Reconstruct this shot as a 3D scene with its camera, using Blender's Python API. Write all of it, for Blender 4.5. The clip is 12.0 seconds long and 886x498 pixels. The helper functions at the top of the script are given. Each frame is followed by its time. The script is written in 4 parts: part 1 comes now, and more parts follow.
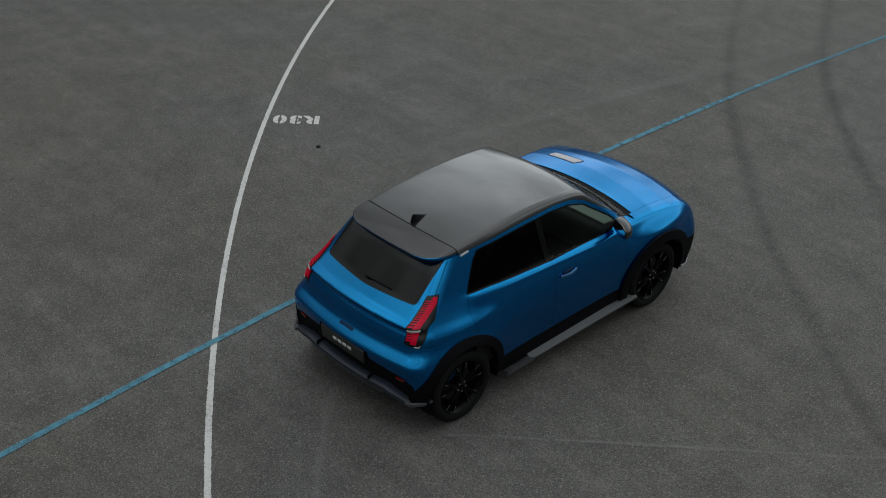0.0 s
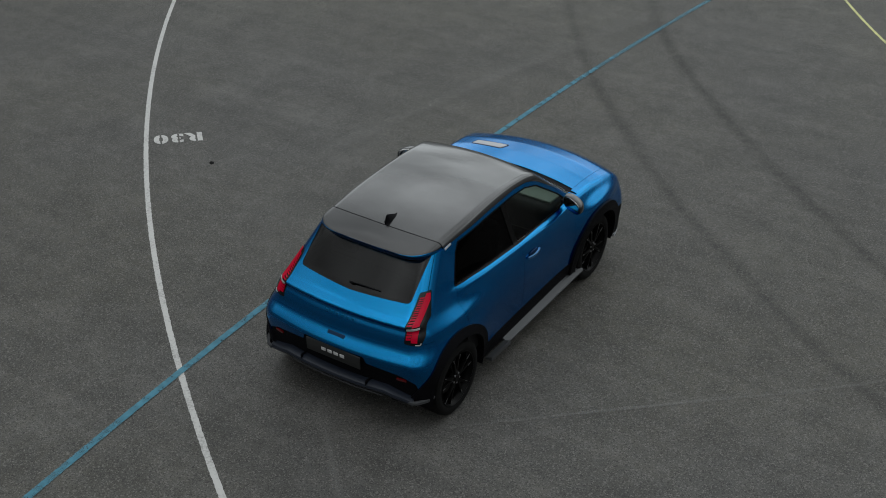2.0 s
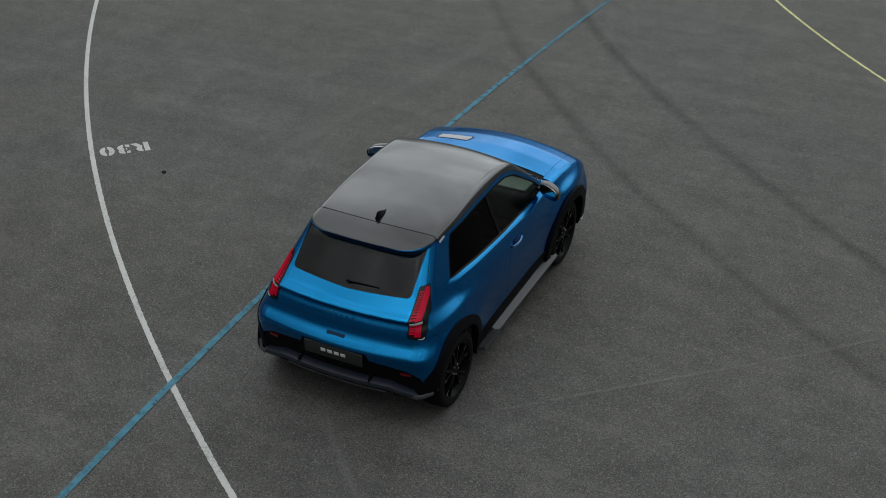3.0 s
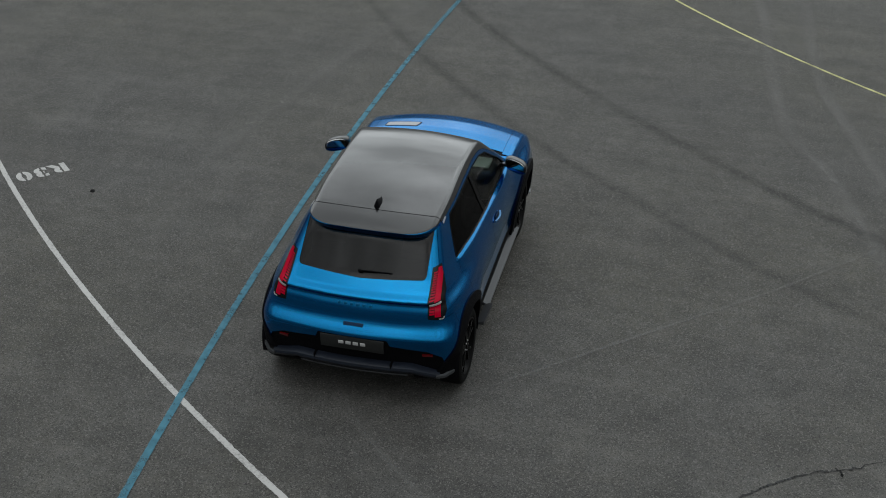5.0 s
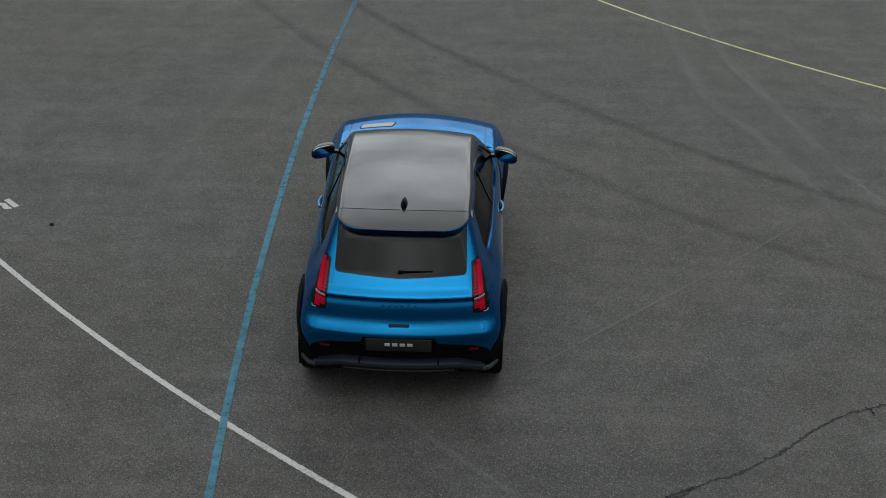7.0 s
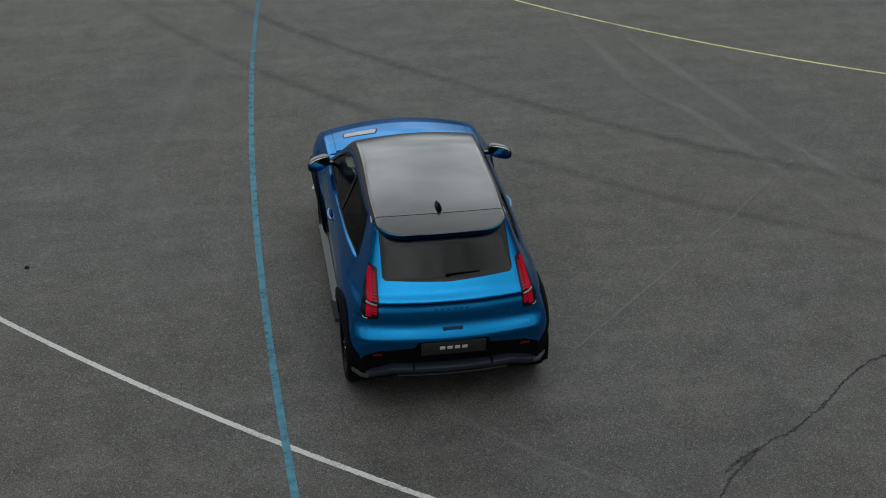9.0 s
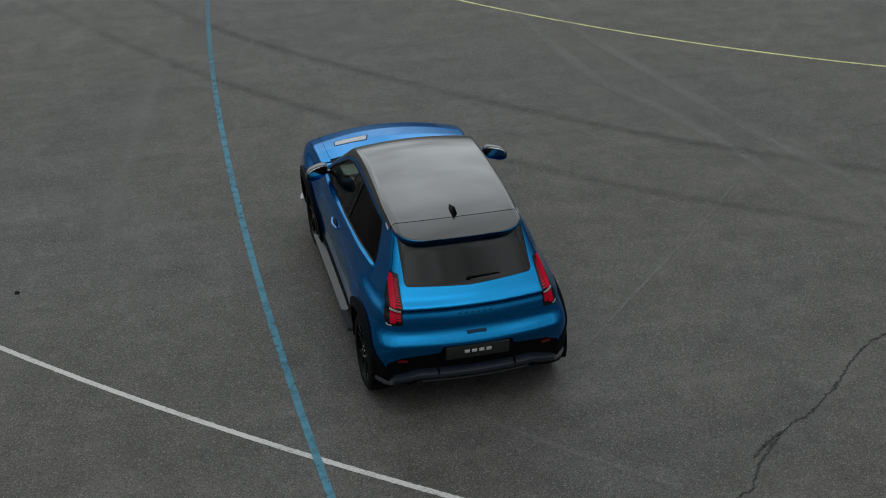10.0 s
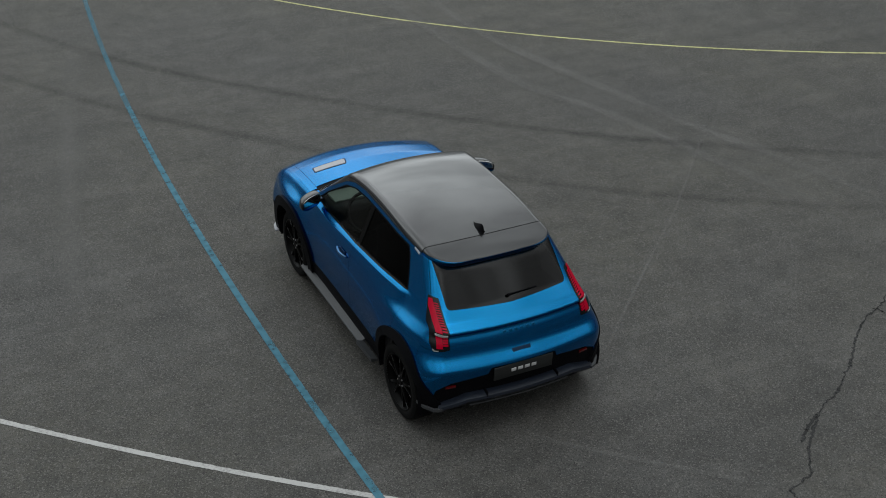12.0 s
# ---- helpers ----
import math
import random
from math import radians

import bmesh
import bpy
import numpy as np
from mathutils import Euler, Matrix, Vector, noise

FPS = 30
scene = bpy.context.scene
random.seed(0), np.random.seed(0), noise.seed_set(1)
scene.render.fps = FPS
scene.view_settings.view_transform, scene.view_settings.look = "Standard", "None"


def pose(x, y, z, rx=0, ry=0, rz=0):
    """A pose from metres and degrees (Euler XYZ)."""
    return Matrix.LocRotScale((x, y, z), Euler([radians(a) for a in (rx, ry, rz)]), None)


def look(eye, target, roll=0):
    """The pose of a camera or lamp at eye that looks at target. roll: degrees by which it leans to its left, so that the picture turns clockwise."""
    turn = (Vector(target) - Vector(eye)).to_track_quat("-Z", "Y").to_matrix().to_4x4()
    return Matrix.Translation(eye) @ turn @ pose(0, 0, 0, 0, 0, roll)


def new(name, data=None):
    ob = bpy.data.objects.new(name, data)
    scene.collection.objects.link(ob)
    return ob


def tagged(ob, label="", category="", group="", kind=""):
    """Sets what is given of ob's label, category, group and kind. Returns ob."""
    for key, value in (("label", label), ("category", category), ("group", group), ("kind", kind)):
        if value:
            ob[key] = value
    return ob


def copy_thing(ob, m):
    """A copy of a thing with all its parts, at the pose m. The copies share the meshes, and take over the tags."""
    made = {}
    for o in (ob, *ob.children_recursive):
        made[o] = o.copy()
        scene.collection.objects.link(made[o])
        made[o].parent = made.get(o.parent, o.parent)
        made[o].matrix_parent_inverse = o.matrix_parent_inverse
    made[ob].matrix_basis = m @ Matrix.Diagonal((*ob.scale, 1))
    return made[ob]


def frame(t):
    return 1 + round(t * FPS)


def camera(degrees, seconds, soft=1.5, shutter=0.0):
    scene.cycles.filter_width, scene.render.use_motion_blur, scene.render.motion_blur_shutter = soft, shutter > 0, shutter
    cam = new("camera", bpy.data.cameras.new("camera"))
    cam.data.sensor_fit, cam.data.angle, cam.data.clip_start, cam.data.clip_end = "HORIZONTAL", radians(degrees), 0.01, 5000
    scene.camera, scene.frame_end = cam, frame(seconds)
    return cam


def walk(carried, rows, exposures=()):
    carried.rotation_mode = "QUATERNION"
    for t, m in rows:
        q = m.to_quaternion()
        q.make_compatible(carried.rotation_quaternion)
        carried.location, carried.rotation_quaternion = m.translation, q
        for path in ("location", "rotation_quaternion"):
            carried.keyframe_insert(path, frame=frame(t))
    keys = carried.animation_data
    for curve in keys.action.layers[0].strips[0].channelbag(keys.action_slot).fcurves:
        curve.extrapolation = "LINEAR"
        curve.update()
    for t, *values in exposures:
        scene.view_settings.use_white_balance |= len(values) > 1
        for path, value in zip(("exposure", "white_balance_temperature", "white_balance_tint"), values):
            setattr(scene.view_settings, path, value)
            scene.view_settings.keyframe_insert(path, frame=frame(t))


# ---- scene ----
cam = camera(38.81, 12.0, soft=1.0)
# seconds, place in metres, turn in degrees: a steady arc behind the car
PATH = [
    (0, 6.572, -7.178, 6.744, 58.29, -1.27, 46.14),
    (0.5, 6.197, -7.532, 6.746, 58.34, -1.29, 42.39),
    (1, 5.845, -7.841, 6.733, 58.38, -1.27, 39.04),
    (1.5, 5.460, -8.166, 6.713, 58.45, -1.22, 35.48),
    (2, 5.084, -8.459, 6.703, 58.50, -1.22, 32.20),
    (2.5, 4.668, -8.743, 6.689, 58.56, -1.20, 28.70),
    (3, 4.282, -8.990, 6.664, 58.63, -1.12, 25.54),
    (5, 2.572, -9.866, 6.602, 58.81, -0.90, 13.31),
    (5.5, 2.126, -9.991, 6.608, 58.80, -0.86, 10.53),
    (6, 1.619, -10.110, 6.603, 58.85, -0.79, 7.56),
    (6.5, 1.122, -10.198, 6.597, 58.91, -0.76, 4.84),
    (7, 0.567, -10.254, 6.591, 58.99, -0.71, 1.88),
    (9, -1.549, -10.173, 6.599, 59.17, -0.54, -9.54),
    (9.5, -2.022, -10.088, 6.598, 59.24, -0.51, -12.16),
    (10, -2.527, -9.952, 6.600, 59.32, -0.50, -14.98),
    (10.5, -2.976, -9.794, 6.598, 59.41, -0.52, -17.55),
    (11, -3.445, -9.581, 6.594, 59.52, -0.54, -20.34),
    (11.5, -3.865, -9.334, 6.583, 59.60, -0.57, -22.95),
    (12, -4.293, -9.021, 6.572, 59.69, -0.62, -25.90),
]
walk(cam, [(t, pose(*p)) for t, *p in PATH])

# ---- world, sun, exposure ----
scene.view_settings.exposure = -0.24
world = bpy.data.worlds.new("overcast_sky")
scene.world = world
world.use_nodes = True
wn, wl = world.node_tree.nodes, world.node_tree.links
wn.clear()
SUN_UP, SUN_TURN = 72.0, 185.0
a, e = radians(SUN_TURN), radians(SUN_UP)
sky = wn.new("ShaderNodeTexSky")
sky.sky_type, sky.sun_disc = "NISHITA", False
sky.sun_elevation, sky.sun_rotation = radians(SUN_UP), radians(SUN_TURN)
sky.air_density, sky.dust_density = 1.0, 4.0
# a closed cloud deck takes most of the blue out of the sky
grey = wn.new("ShaderNodeHueSaturation")
grey.inputs["Saturation"].default_value = 0.0
cloud = wn.new("ShaderNodeTexNoise")
cloud.inputs["Scale"].default_value, cloud.inputs["Detail"].default_value = 5.5, 5.0
cloud_ramp = wn.new("ShaderNodeMapRange")
cloud_ramp.inputs["From Min"].default_value, cloud_ramp.inputs["From Max"].default_value = 0.34, 0.66
cloud_ramp.inputs["To Min"].default_value, cloud_ramp.inputs["To Max"].default_value = 0.62, 1.38
scaled = wn.new("ShaderNodeVectorMath")
scaled.operation = "SCALE"
back = wn.new("ShaderNodeBackground")
back.inputs["Strength"].default_value = 0.12
w_out = wn.new("ShaderNodeOutputWorld")
w_co = wn.new("ShaderNodeTexCoord")
wl.new(w_co.outputs["Generated"], cloud.inputs["Vector"])
wl.new(cloud.outputs["Fac"], cloud_ramp.inputs["Value"])
wl.new(sky.outputs["Color"], grey.inputs["Color"])
even = wn.new("ShaderNodeMix")
even.data_type = "RGBA"
even.inputs[0].default_value, even.inputs[7].default_value = 0.85, (6.5, 7.0, 7.2, 1)
wl.new(grey.outputs["Color"], even.inputs[6])
wl.new(even.outputs[2], scaled.inputs[0])
# a thick cloud deck overhead, dimmed towards the horizon, with an unseen bright lobe added low ahead of the car
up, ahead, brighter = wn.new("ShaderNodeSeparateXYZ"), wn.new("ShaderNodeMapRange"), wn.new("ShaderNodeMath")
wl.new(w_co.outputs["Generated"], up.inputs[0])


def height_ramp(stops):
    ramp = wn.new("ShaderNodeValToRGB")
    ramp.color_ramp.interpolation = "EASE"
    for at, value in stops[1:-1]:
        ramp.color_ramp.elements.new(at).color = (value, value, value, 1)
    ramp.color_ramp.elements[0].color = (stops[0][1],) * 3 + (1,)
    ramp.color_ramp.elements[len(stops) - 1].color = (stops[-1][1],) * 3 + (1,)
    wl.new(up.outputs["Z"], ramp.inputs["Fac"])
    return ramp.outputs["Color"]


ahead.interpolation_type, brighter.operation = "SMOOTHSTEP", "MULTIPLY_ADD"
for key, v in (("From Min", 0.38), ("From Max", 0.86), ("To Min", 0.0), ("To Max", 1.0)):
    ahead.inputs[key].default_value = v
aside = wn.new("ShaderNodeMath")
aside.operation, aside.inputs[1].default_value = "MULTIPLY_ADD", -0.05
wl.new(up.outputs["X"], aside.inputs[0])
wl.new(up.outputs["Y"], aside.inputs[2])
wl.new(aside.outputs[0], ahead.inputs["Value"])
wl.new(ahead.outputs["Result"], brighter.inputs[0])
# the added lobe: brightens what the roof and bonnet reflect
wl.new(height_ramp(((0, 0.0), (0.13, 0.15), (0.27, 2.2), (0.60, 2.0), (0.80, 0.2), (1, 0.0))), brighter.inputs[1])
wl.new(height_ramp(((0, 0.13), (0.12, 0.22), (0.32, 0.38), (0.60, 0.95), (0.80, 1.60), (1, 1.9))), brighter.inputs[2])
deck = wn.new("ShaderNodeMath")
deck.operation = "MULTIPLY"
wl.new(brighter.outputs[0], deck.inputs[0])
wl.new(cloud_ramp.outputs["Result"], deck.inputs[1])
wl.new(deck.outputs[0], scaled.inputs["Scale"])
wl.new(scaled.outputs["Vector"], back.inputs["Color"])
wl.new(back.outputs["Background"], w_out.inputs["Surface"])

sun = new("sun", bpy.data.lights.new("sun", "SUN"))
sun.data.energy, sun.data.angle, sun.data.color = 0.4, radians(120), (1.0, 0.985, 0.965)
sun.matrix_world = look((30 * math.sin(a) * math.cos(e), 30 * math.cos(a) * math.cos(e), 30 * math.sin(e)), (0, 0, 0))


# ---- materials ----
def material(name, color=(0.5, 0.5, 0.5), rough=0.5, metal=0.0, coat=0.0, coat_rough=0.03, vary=0.0, vary_scale=6.0,
             grain=0.0, grain_scale=400.0, transmission=0.0, ior=1.5, specular=0.5):
    """A principled material with two scales of tone and a fine relief."""
    m = bpy.data.materials.new(name)
    m.use_nodes = True
    nt = m.node_tree
    p = nt.nodes["Principled BSDF"]
    p.inputs["Base Color"].default_value = (*color, 1)
    for key, value in (("Roughness", rough), ("Metallic", metal), ("Coat Weight", coat), ("Coat Roughness", coat_rough),
                       ("Transmission Weight", transmission), ("IOR", ior), ("Specular IOR Level", specular)):
        p.inputs[key].default_value = value
    co = nt.nodes.new("ShaderNodeTexCoord")
    if vary:
        n1, n2 = nt.nodes.new("ShaderNodeTexNoise"), nt.nodes.new("ShaderNodeTexNoise")
        n1.inputs["Scale"].default_value, n1.inputs["Detail"].default_value = vary_scale, 6
        n2.inputs["Scale"].default_value, n2.inputs["Detail"].default_value = vary_scale * 14, 3
        both = nt.nodes.new("ShaderNodeMath")
        both.operation = "ADD"
        rng = nt.nodes.new("ShaderNodeMapRange")
        rng.inputs["From Min"].default_value, rng.inputs["From Max"].default_value = 0.62, 1.38
        rng.inputs["To Min"].default_value, rng.inputs["To Max"].default_value = 1 - vary, 1 + vary
        mul = nt.nodes.new("ShaderNodeVectorMath")
        mul.operation = "SCALE"
        mul.inputs[0].default_value = color
        for n in (n1, n2):
            nt.links.new(co.outputs["Object"], n.inputs["Vector"])
        nt.links.new(n1.outputs["Fac"], both.inputs[0])
        nt.links.new(n2.outputs["Fac"], both.inputs[1])
        nt.links.new(both.outputs[0], rng.inputs["Value"])
        nt.links.new(rng.outputs["Result"], mul.inputs["Scale"])
        nt.links.new(mul.outputs["Vector"], p.inputs["Base Color"])
    if grain:
        n3, bump = nt.nodes.new("ShaderNodeTexNoise"), nt.nodes.new("ShaderNodeBump")
        n3.inputs["Scale"].default_value, n3.inputs["Detail"].default_value = grain_scale, 2
        bump.inputs["Strength"].default_value, bump.inputs["Distance"].default_value = grain, 0.002
        nt.links.new(co.outputs["Object"], n3.inputs["Vector"])
        nt.links.new(n3.outputs["Fac"], bump.inputs["Height"])
        nt.links.new(bump.outputs["Normal"], p.inputs["Normal"])
    return m


def car_paint(name, flake, pigment, share):
    """Metallic paint: bright flakes over a deep pigment, both under one clear coat."""
    m = material(name, flake, 0.19, 1.0, 1.0, 0.012, 0.04, 5)
    nt = m.node_tree
    flakes, out = nt.nodes["Principled BSDF"], nt.nodes["Material Output"]
    body, mix = nt.nodes.new("ShaderNodeBsdfPrincipled"), nt.nodes.new("ShaderNodeMixShader")
    body.inputs["Base Color"].default_value, body.inputs["Roughness"].default_value = (*pigment, 1), 0.6
    body.inputs["Specular IOR Level"].default_value = 0.0
    flakes.inputs["Specular Tint"].default_value = (0.0, 0.62, 0.95, 1)
    for p in (flakes, body):
        p.inputs["Coat Weight"].default_value, p.inputs["Coat Roughness"].default_value, p.inputs["Coat IOR"].default_value = 1.0, 0.012, 1.21
    mix.inputs[0].default_value = share
    nt.links.new(flakes.outputs[0], mix.inputs[1])
    nt.links.new(body.outputs[0], mix.inputs[2])
    nt.links.new(mix.outputs[0], out.inputs["Surface"])
    return m


BLUE = car_paint("blue_metallic_paint", (0.0, 0.162, 0.362), (0.0, 0.012, 0.25), 0.10)
BLACK_GLOSS = material("black_gloss_paint", (0.006, 0.006, 0.007), 0.3, 0.0, 1.0, 0.02, 0.05, 5, specular=0.1)
BLACK_GLOSS.node_tree.nodes["Principled BSDF"].inputs["Coat IOR"].default_value = 1.5
# the same black gloss, its coat index raised to brighten the roof's sky reflection
ROOF_GLOSS = material("black_gloss_roof_raised_sheen", (0.006, 0.006, 0.007), 0.3, 0.0, 1.0, 0.02, 0.05, 5, specular=0.1)
ROOF_GLOSS.node_tree.nodes["Principled BSDF"].inputs["Coat IOR"].default_value = 1.61
BLACK_PLASTIC = material("black_grained_plastic", (0.003, 0.003, 0.004), 0.55, vary=0.15, grain=0.3, grain_scale=900, specular=0.06)
GREY_TRIM = material("grey_satin_trim", (0.0432, 0.0456, 0.0488), 0.45, 0.0, vary=0.06, specular=0.4)
RUBBER = material("tyre_rubber", (0.004, 0.004, 0.004), 0.75, vary=0.2, grain=0.4, grain_scale=300, specular=0.12)
RIM = material("black_wheel_paint", (0.002, 0.002, 0.002), 0.35, 0.0, specular=0.06)
DISC = material("dull_brake_steel", (0.06, 0.06, 0.06), 0.5, 1.0, vary=0.2)
STEEL = material("machined_metal", (0.55, 0.55, 0.57), 0.3, 1.0)
CABIN = material("dark_cabin_trim", (0.006, 0.006, 0.007), 0.8, vary=0.2, vary_scale=10, specular=0.2)
# pad colour lightened to imitate the daylight falling through the windscreen
DASH = material("grey_green_lit_dash_pad", (0.16, 0.184, 0.168), 0.8, vary=0.15, vary_scale=8, grain=0.2, specular=0.2)
SEAT = material("dark_seat_cloth", (0.012, 0.012, 0.014), 0.9, vary=0.25, vary_scale=20, grain=0.3, specular=0.2)
RED = material("red_lamp_lens", (0.391, 0, 0.0187), 0.15, 0.0, 0.0, 0.03, specular=0.15)
DARK_RED = material("dark_red_reflector", (0.09, 0.0, 0.002), 0.25, 0.0, 0.3, 0.03)
WHITE_LENS = material("clear_lamp_bar", (0.336, 0.328, 0.336), 0.3, 0.0, 0.2)
PALE = material("pale_vent_insert", (0.336, 0.344, 0.368), 0.45, 0.2)
PLATE = material("dark_plate", (0.016, 0.017, 0.017), 0.5, vary=0.1, specular=0.3)
EMBLEM = material("blue_emblem_relief", (0.0, 0.10, 0.24), 0.35, 1.0, 0.3)
LETTER = material("white_plate_mark", (0.44, 0.44, 0.44), 0.5)
DIFFUSER = material("dark_diffuser_plastic", (0.008, 0.011, 0.018), 0.38, 0.0, vary=0.08, specular=0.3)
HANDLE = material("handle_bright_metal", (0.08, 0.2, 0.368), 0.4, 0.8)
LAMP_BLACK = material("black_lamp_housing", (0.003, 0.003, 0.0035), 0.2, 0.0, 0.0, specular=0.3)
PILLAR = material("black_pillar_film", (0.002, 0.002, 0.002), 0.25, ior=1.2)
MIRROR = material("mirror_silver", (0.5, 0.5, 0.5), 0.02, 1.0)
# for small dark parts, and for the shade painted into the handle recesses
BLUE_BLACK = material("blue_black_parts_and_recess_shade", (0.001, 0.018, 0.055), 0.6, 0.0, 0.0, specular=0.2)


def glass(name, tint, rough=0.0, index=1.5):
    m = bpy.data.materials.new(name)
    m.use_nodes = True
    nt = m.node_tree
    nt.nodes.clear()
    out, mix, fres = nt.nodes.new("ShaderNodeOutputMaterial"), nt.nodes.new("ShaderNodeMixShader"), nt.nodes.new("ShaderNodeFresnel")
    through_glass, gloss = nt.nodes.new("ShaderNodeBsdfTransparent"), nt.nodes.new("ShaderNodeBsdfGlossy")
    through_glass.inputs["Color"].default_value = (*tint, 1)
    gloss.inputs["Roughness"].default_value = rough
    fres.inputs["IOR"].default_value = index
    nt.links.new(fres.outputs[0], mix.inputs[0])
    nt.links.new(through_glass.outputs[0], mix.inputs[1])
    nt.links.new(gloss.outputs[0], mix.inputs[2])
    nt.links.new(mix.outputs[0], out.inputs["Surface"])
    return m


CLEAR_GLASS = glass("tinted_window_glass", (0.74, 0.82, 0.77), 0.0, 1.25)
REAR_PANE = glass("dark_rear_window_glass", (0.05, 0.056, 0.054), 0.02, 1.37)
DARK_GLASS = glass("privacy_window_glass", (0.06, 0.065, 0.065), 0.0, 1.15)


def ground_material():
    """Old asphalt: fine aggregate, paler and darker worn patches, faint streaks."""
    m = bpy.data.materials.new("asphalt")
    m.use_nodes = True
    nt = m.node_tree
    p = nt.nodes["Principled BSDF"]
    co = nt.nodes.new("ShaderNodeTexCoord")

    def noise_node(scale, detail, rough=0.5, stretch=None, turn=0):
        n = nt.nodes.new("ShaderNodeTexNoise")
        n.inputs["Scale"].default_value, n.inputs["Detail"].default_value, n.inputs["Roughness"].default_value = scale, detail, rough
        if stretch:
            mp = nt.nodes.new("ShaderNodeMapping")
            mp.inputs["Scale"].default_value, mp.inputs["Rotation"].default_value = stretch, (0, 0, turn)
            nt.links.new(co.outputs["Object"], mp.inputs["Vector"])
            nt.links.new(mp.outputs["Vector"], n.inputs["Vector"])
        else:
            nt.links.new(co.outputs["Object"], n.inputs["Vector"])
        return n.outputs["Fac"]

    def spread(value, a0, a1, b0, b1):
        r = nt.nodes.new("ShaderNodeMapRange")
        for key, v in (("From Min", a0), ("From Max", a1), ("To Min", b0), ("To Max", b1)):
            r.inputs[key].default_value = v
        nt.links.new(value, r.inputs["Value"])
        return r.outputs["Result"]

    def math_node(op, x, y):
        n = nt.nodes.new("ShaderNodeMath")
        n.operation = op
        for k, v in enumerate((x, y)):
            if isinstance(v, (int, float)):
                n.inputs[k].default_value = v
            else:
                nt.links.new(v, n.inputs[k])
        return n.outputs[0]

    def tinted(fac, low, high):
        n = nt.nodes.new("ShaderNodeMix")
        n.data_type = "RGBA"
        nt.links.new(fac, n.inputs[0])
        for k, c in ((6, low), (7, high)):
            if isinstance(c, tuple):
                n.inputs[k].default_value = (*c, 1)
            else:
                nt.links.new(c, n.inputs[k])
        return n.outputs[2]

    patches = spread(noise_node(0.30, 4), 0.3, 0.7, 0.87, 1.13)
    blotch = spread(noise_node(1.7, 5, 0.62), 0.3, 0.7, 0.75, 1.25)
    streak = spread(noise_node(1.0, 5, 0.6, (0.25, 2.0, 1), radians(-52)), 0.3, 0.7, 0.84, 1.16)
    drag = spread(noise_node(1.0, 4, 0.6, (0.4, 6.0, 1), radians(-38)), 0.35, 0.65, 0.92, 1.08)
    fine = spread(noise_node(120, 3, 0.8), 0.32, 0.68, 0.55, 1.45)
    mottle = spread(noise_node(4.5, 4, 0.65), 0.3, 0.7, 0.81, 1.19)
    vor = nt.nodes.new("ShaderNodeTexVoronoi")
    vor.inputs["Scale"].default_value = 108
    nt.links.new(co.outputs["Object"], vor.inputs["Vector"])
    sep = nt.nodes.new("ShaderNodeSeparateColor")
    nt.links.new(vor.outputs["Color"], sep.inputs[0])
    chips = spread(sep.outputs[0], 0.78, 1.0, 0.0, 1.0)
    pits = spread(sep.outputs[2], 0.68, 1.0, 1.0, 0.3)
    tone = math_node("MULTIPLY", math_node("MULTIPLY", patches, math_node("MULTIPLY", blotch, mottle)), math_node("MULTIPLY", math_node("MULTIPLY", streak, drag), math_node("MULTIPLY", fine, pits)))
    base = tinted(spread(noise_node(0.22, 3), 0.38, 0.62, 0.0, 1.0), (0.0535, 0.0502, 0.0392), (0.0492, 0.0474, 0.0438))
    base = tinted(spread(noise_node(1.1, 4), 0.35, 0.65, 0.0, 0.5), base, (0.0517, 0.0479, 0.0419))
    base = tinted(spread(noise_node(9, 4), 0.4, 0.6, 0.0, 0.35), base, (0.0452, 0.0452, 0.0444))
    col = nt.nodes.new("ShaderNodeVectorMath")
    col.operation = "SCALE"
    nt.links.new(base, col.inputs[0])
    nt.links.new(tone, col.inputs["Scale"])
    mix = nt.nodes.new("ShaderNodeMix")
    mix.data_type = "RGBA"
    nt.links.new(math_node("MULTIPLY", chips, 0.66), mix.inputs[0])
    nt.links.new(col.outputs["Vector"], mix.inputs[6])
    mix.inputs[7].default_value = (0.152, 0.1472, 0.134, 1)
    nt.links.new(mix.outputs[2], p.inputs["Base Color"])
    p.inputs["Roughness"].default_value = 0.7
    p.inputs["Specular IOR Level"].default_value = 0.4
    bump = nt.nodes.new("ShaderNodeBump")
    bump.inputs["Strength"].default_value, bump.inputs["Distance"].default_value = 0.4, 0.004
    nt.links.new(math_node("ADD", noise_node(160, 3), sep.outputs[1]), bump.inputs["Height"])
    nt.links.new(bump.outputs["Normal"], p.inputs["Normal"])
    return m


GROUND = ground_material()


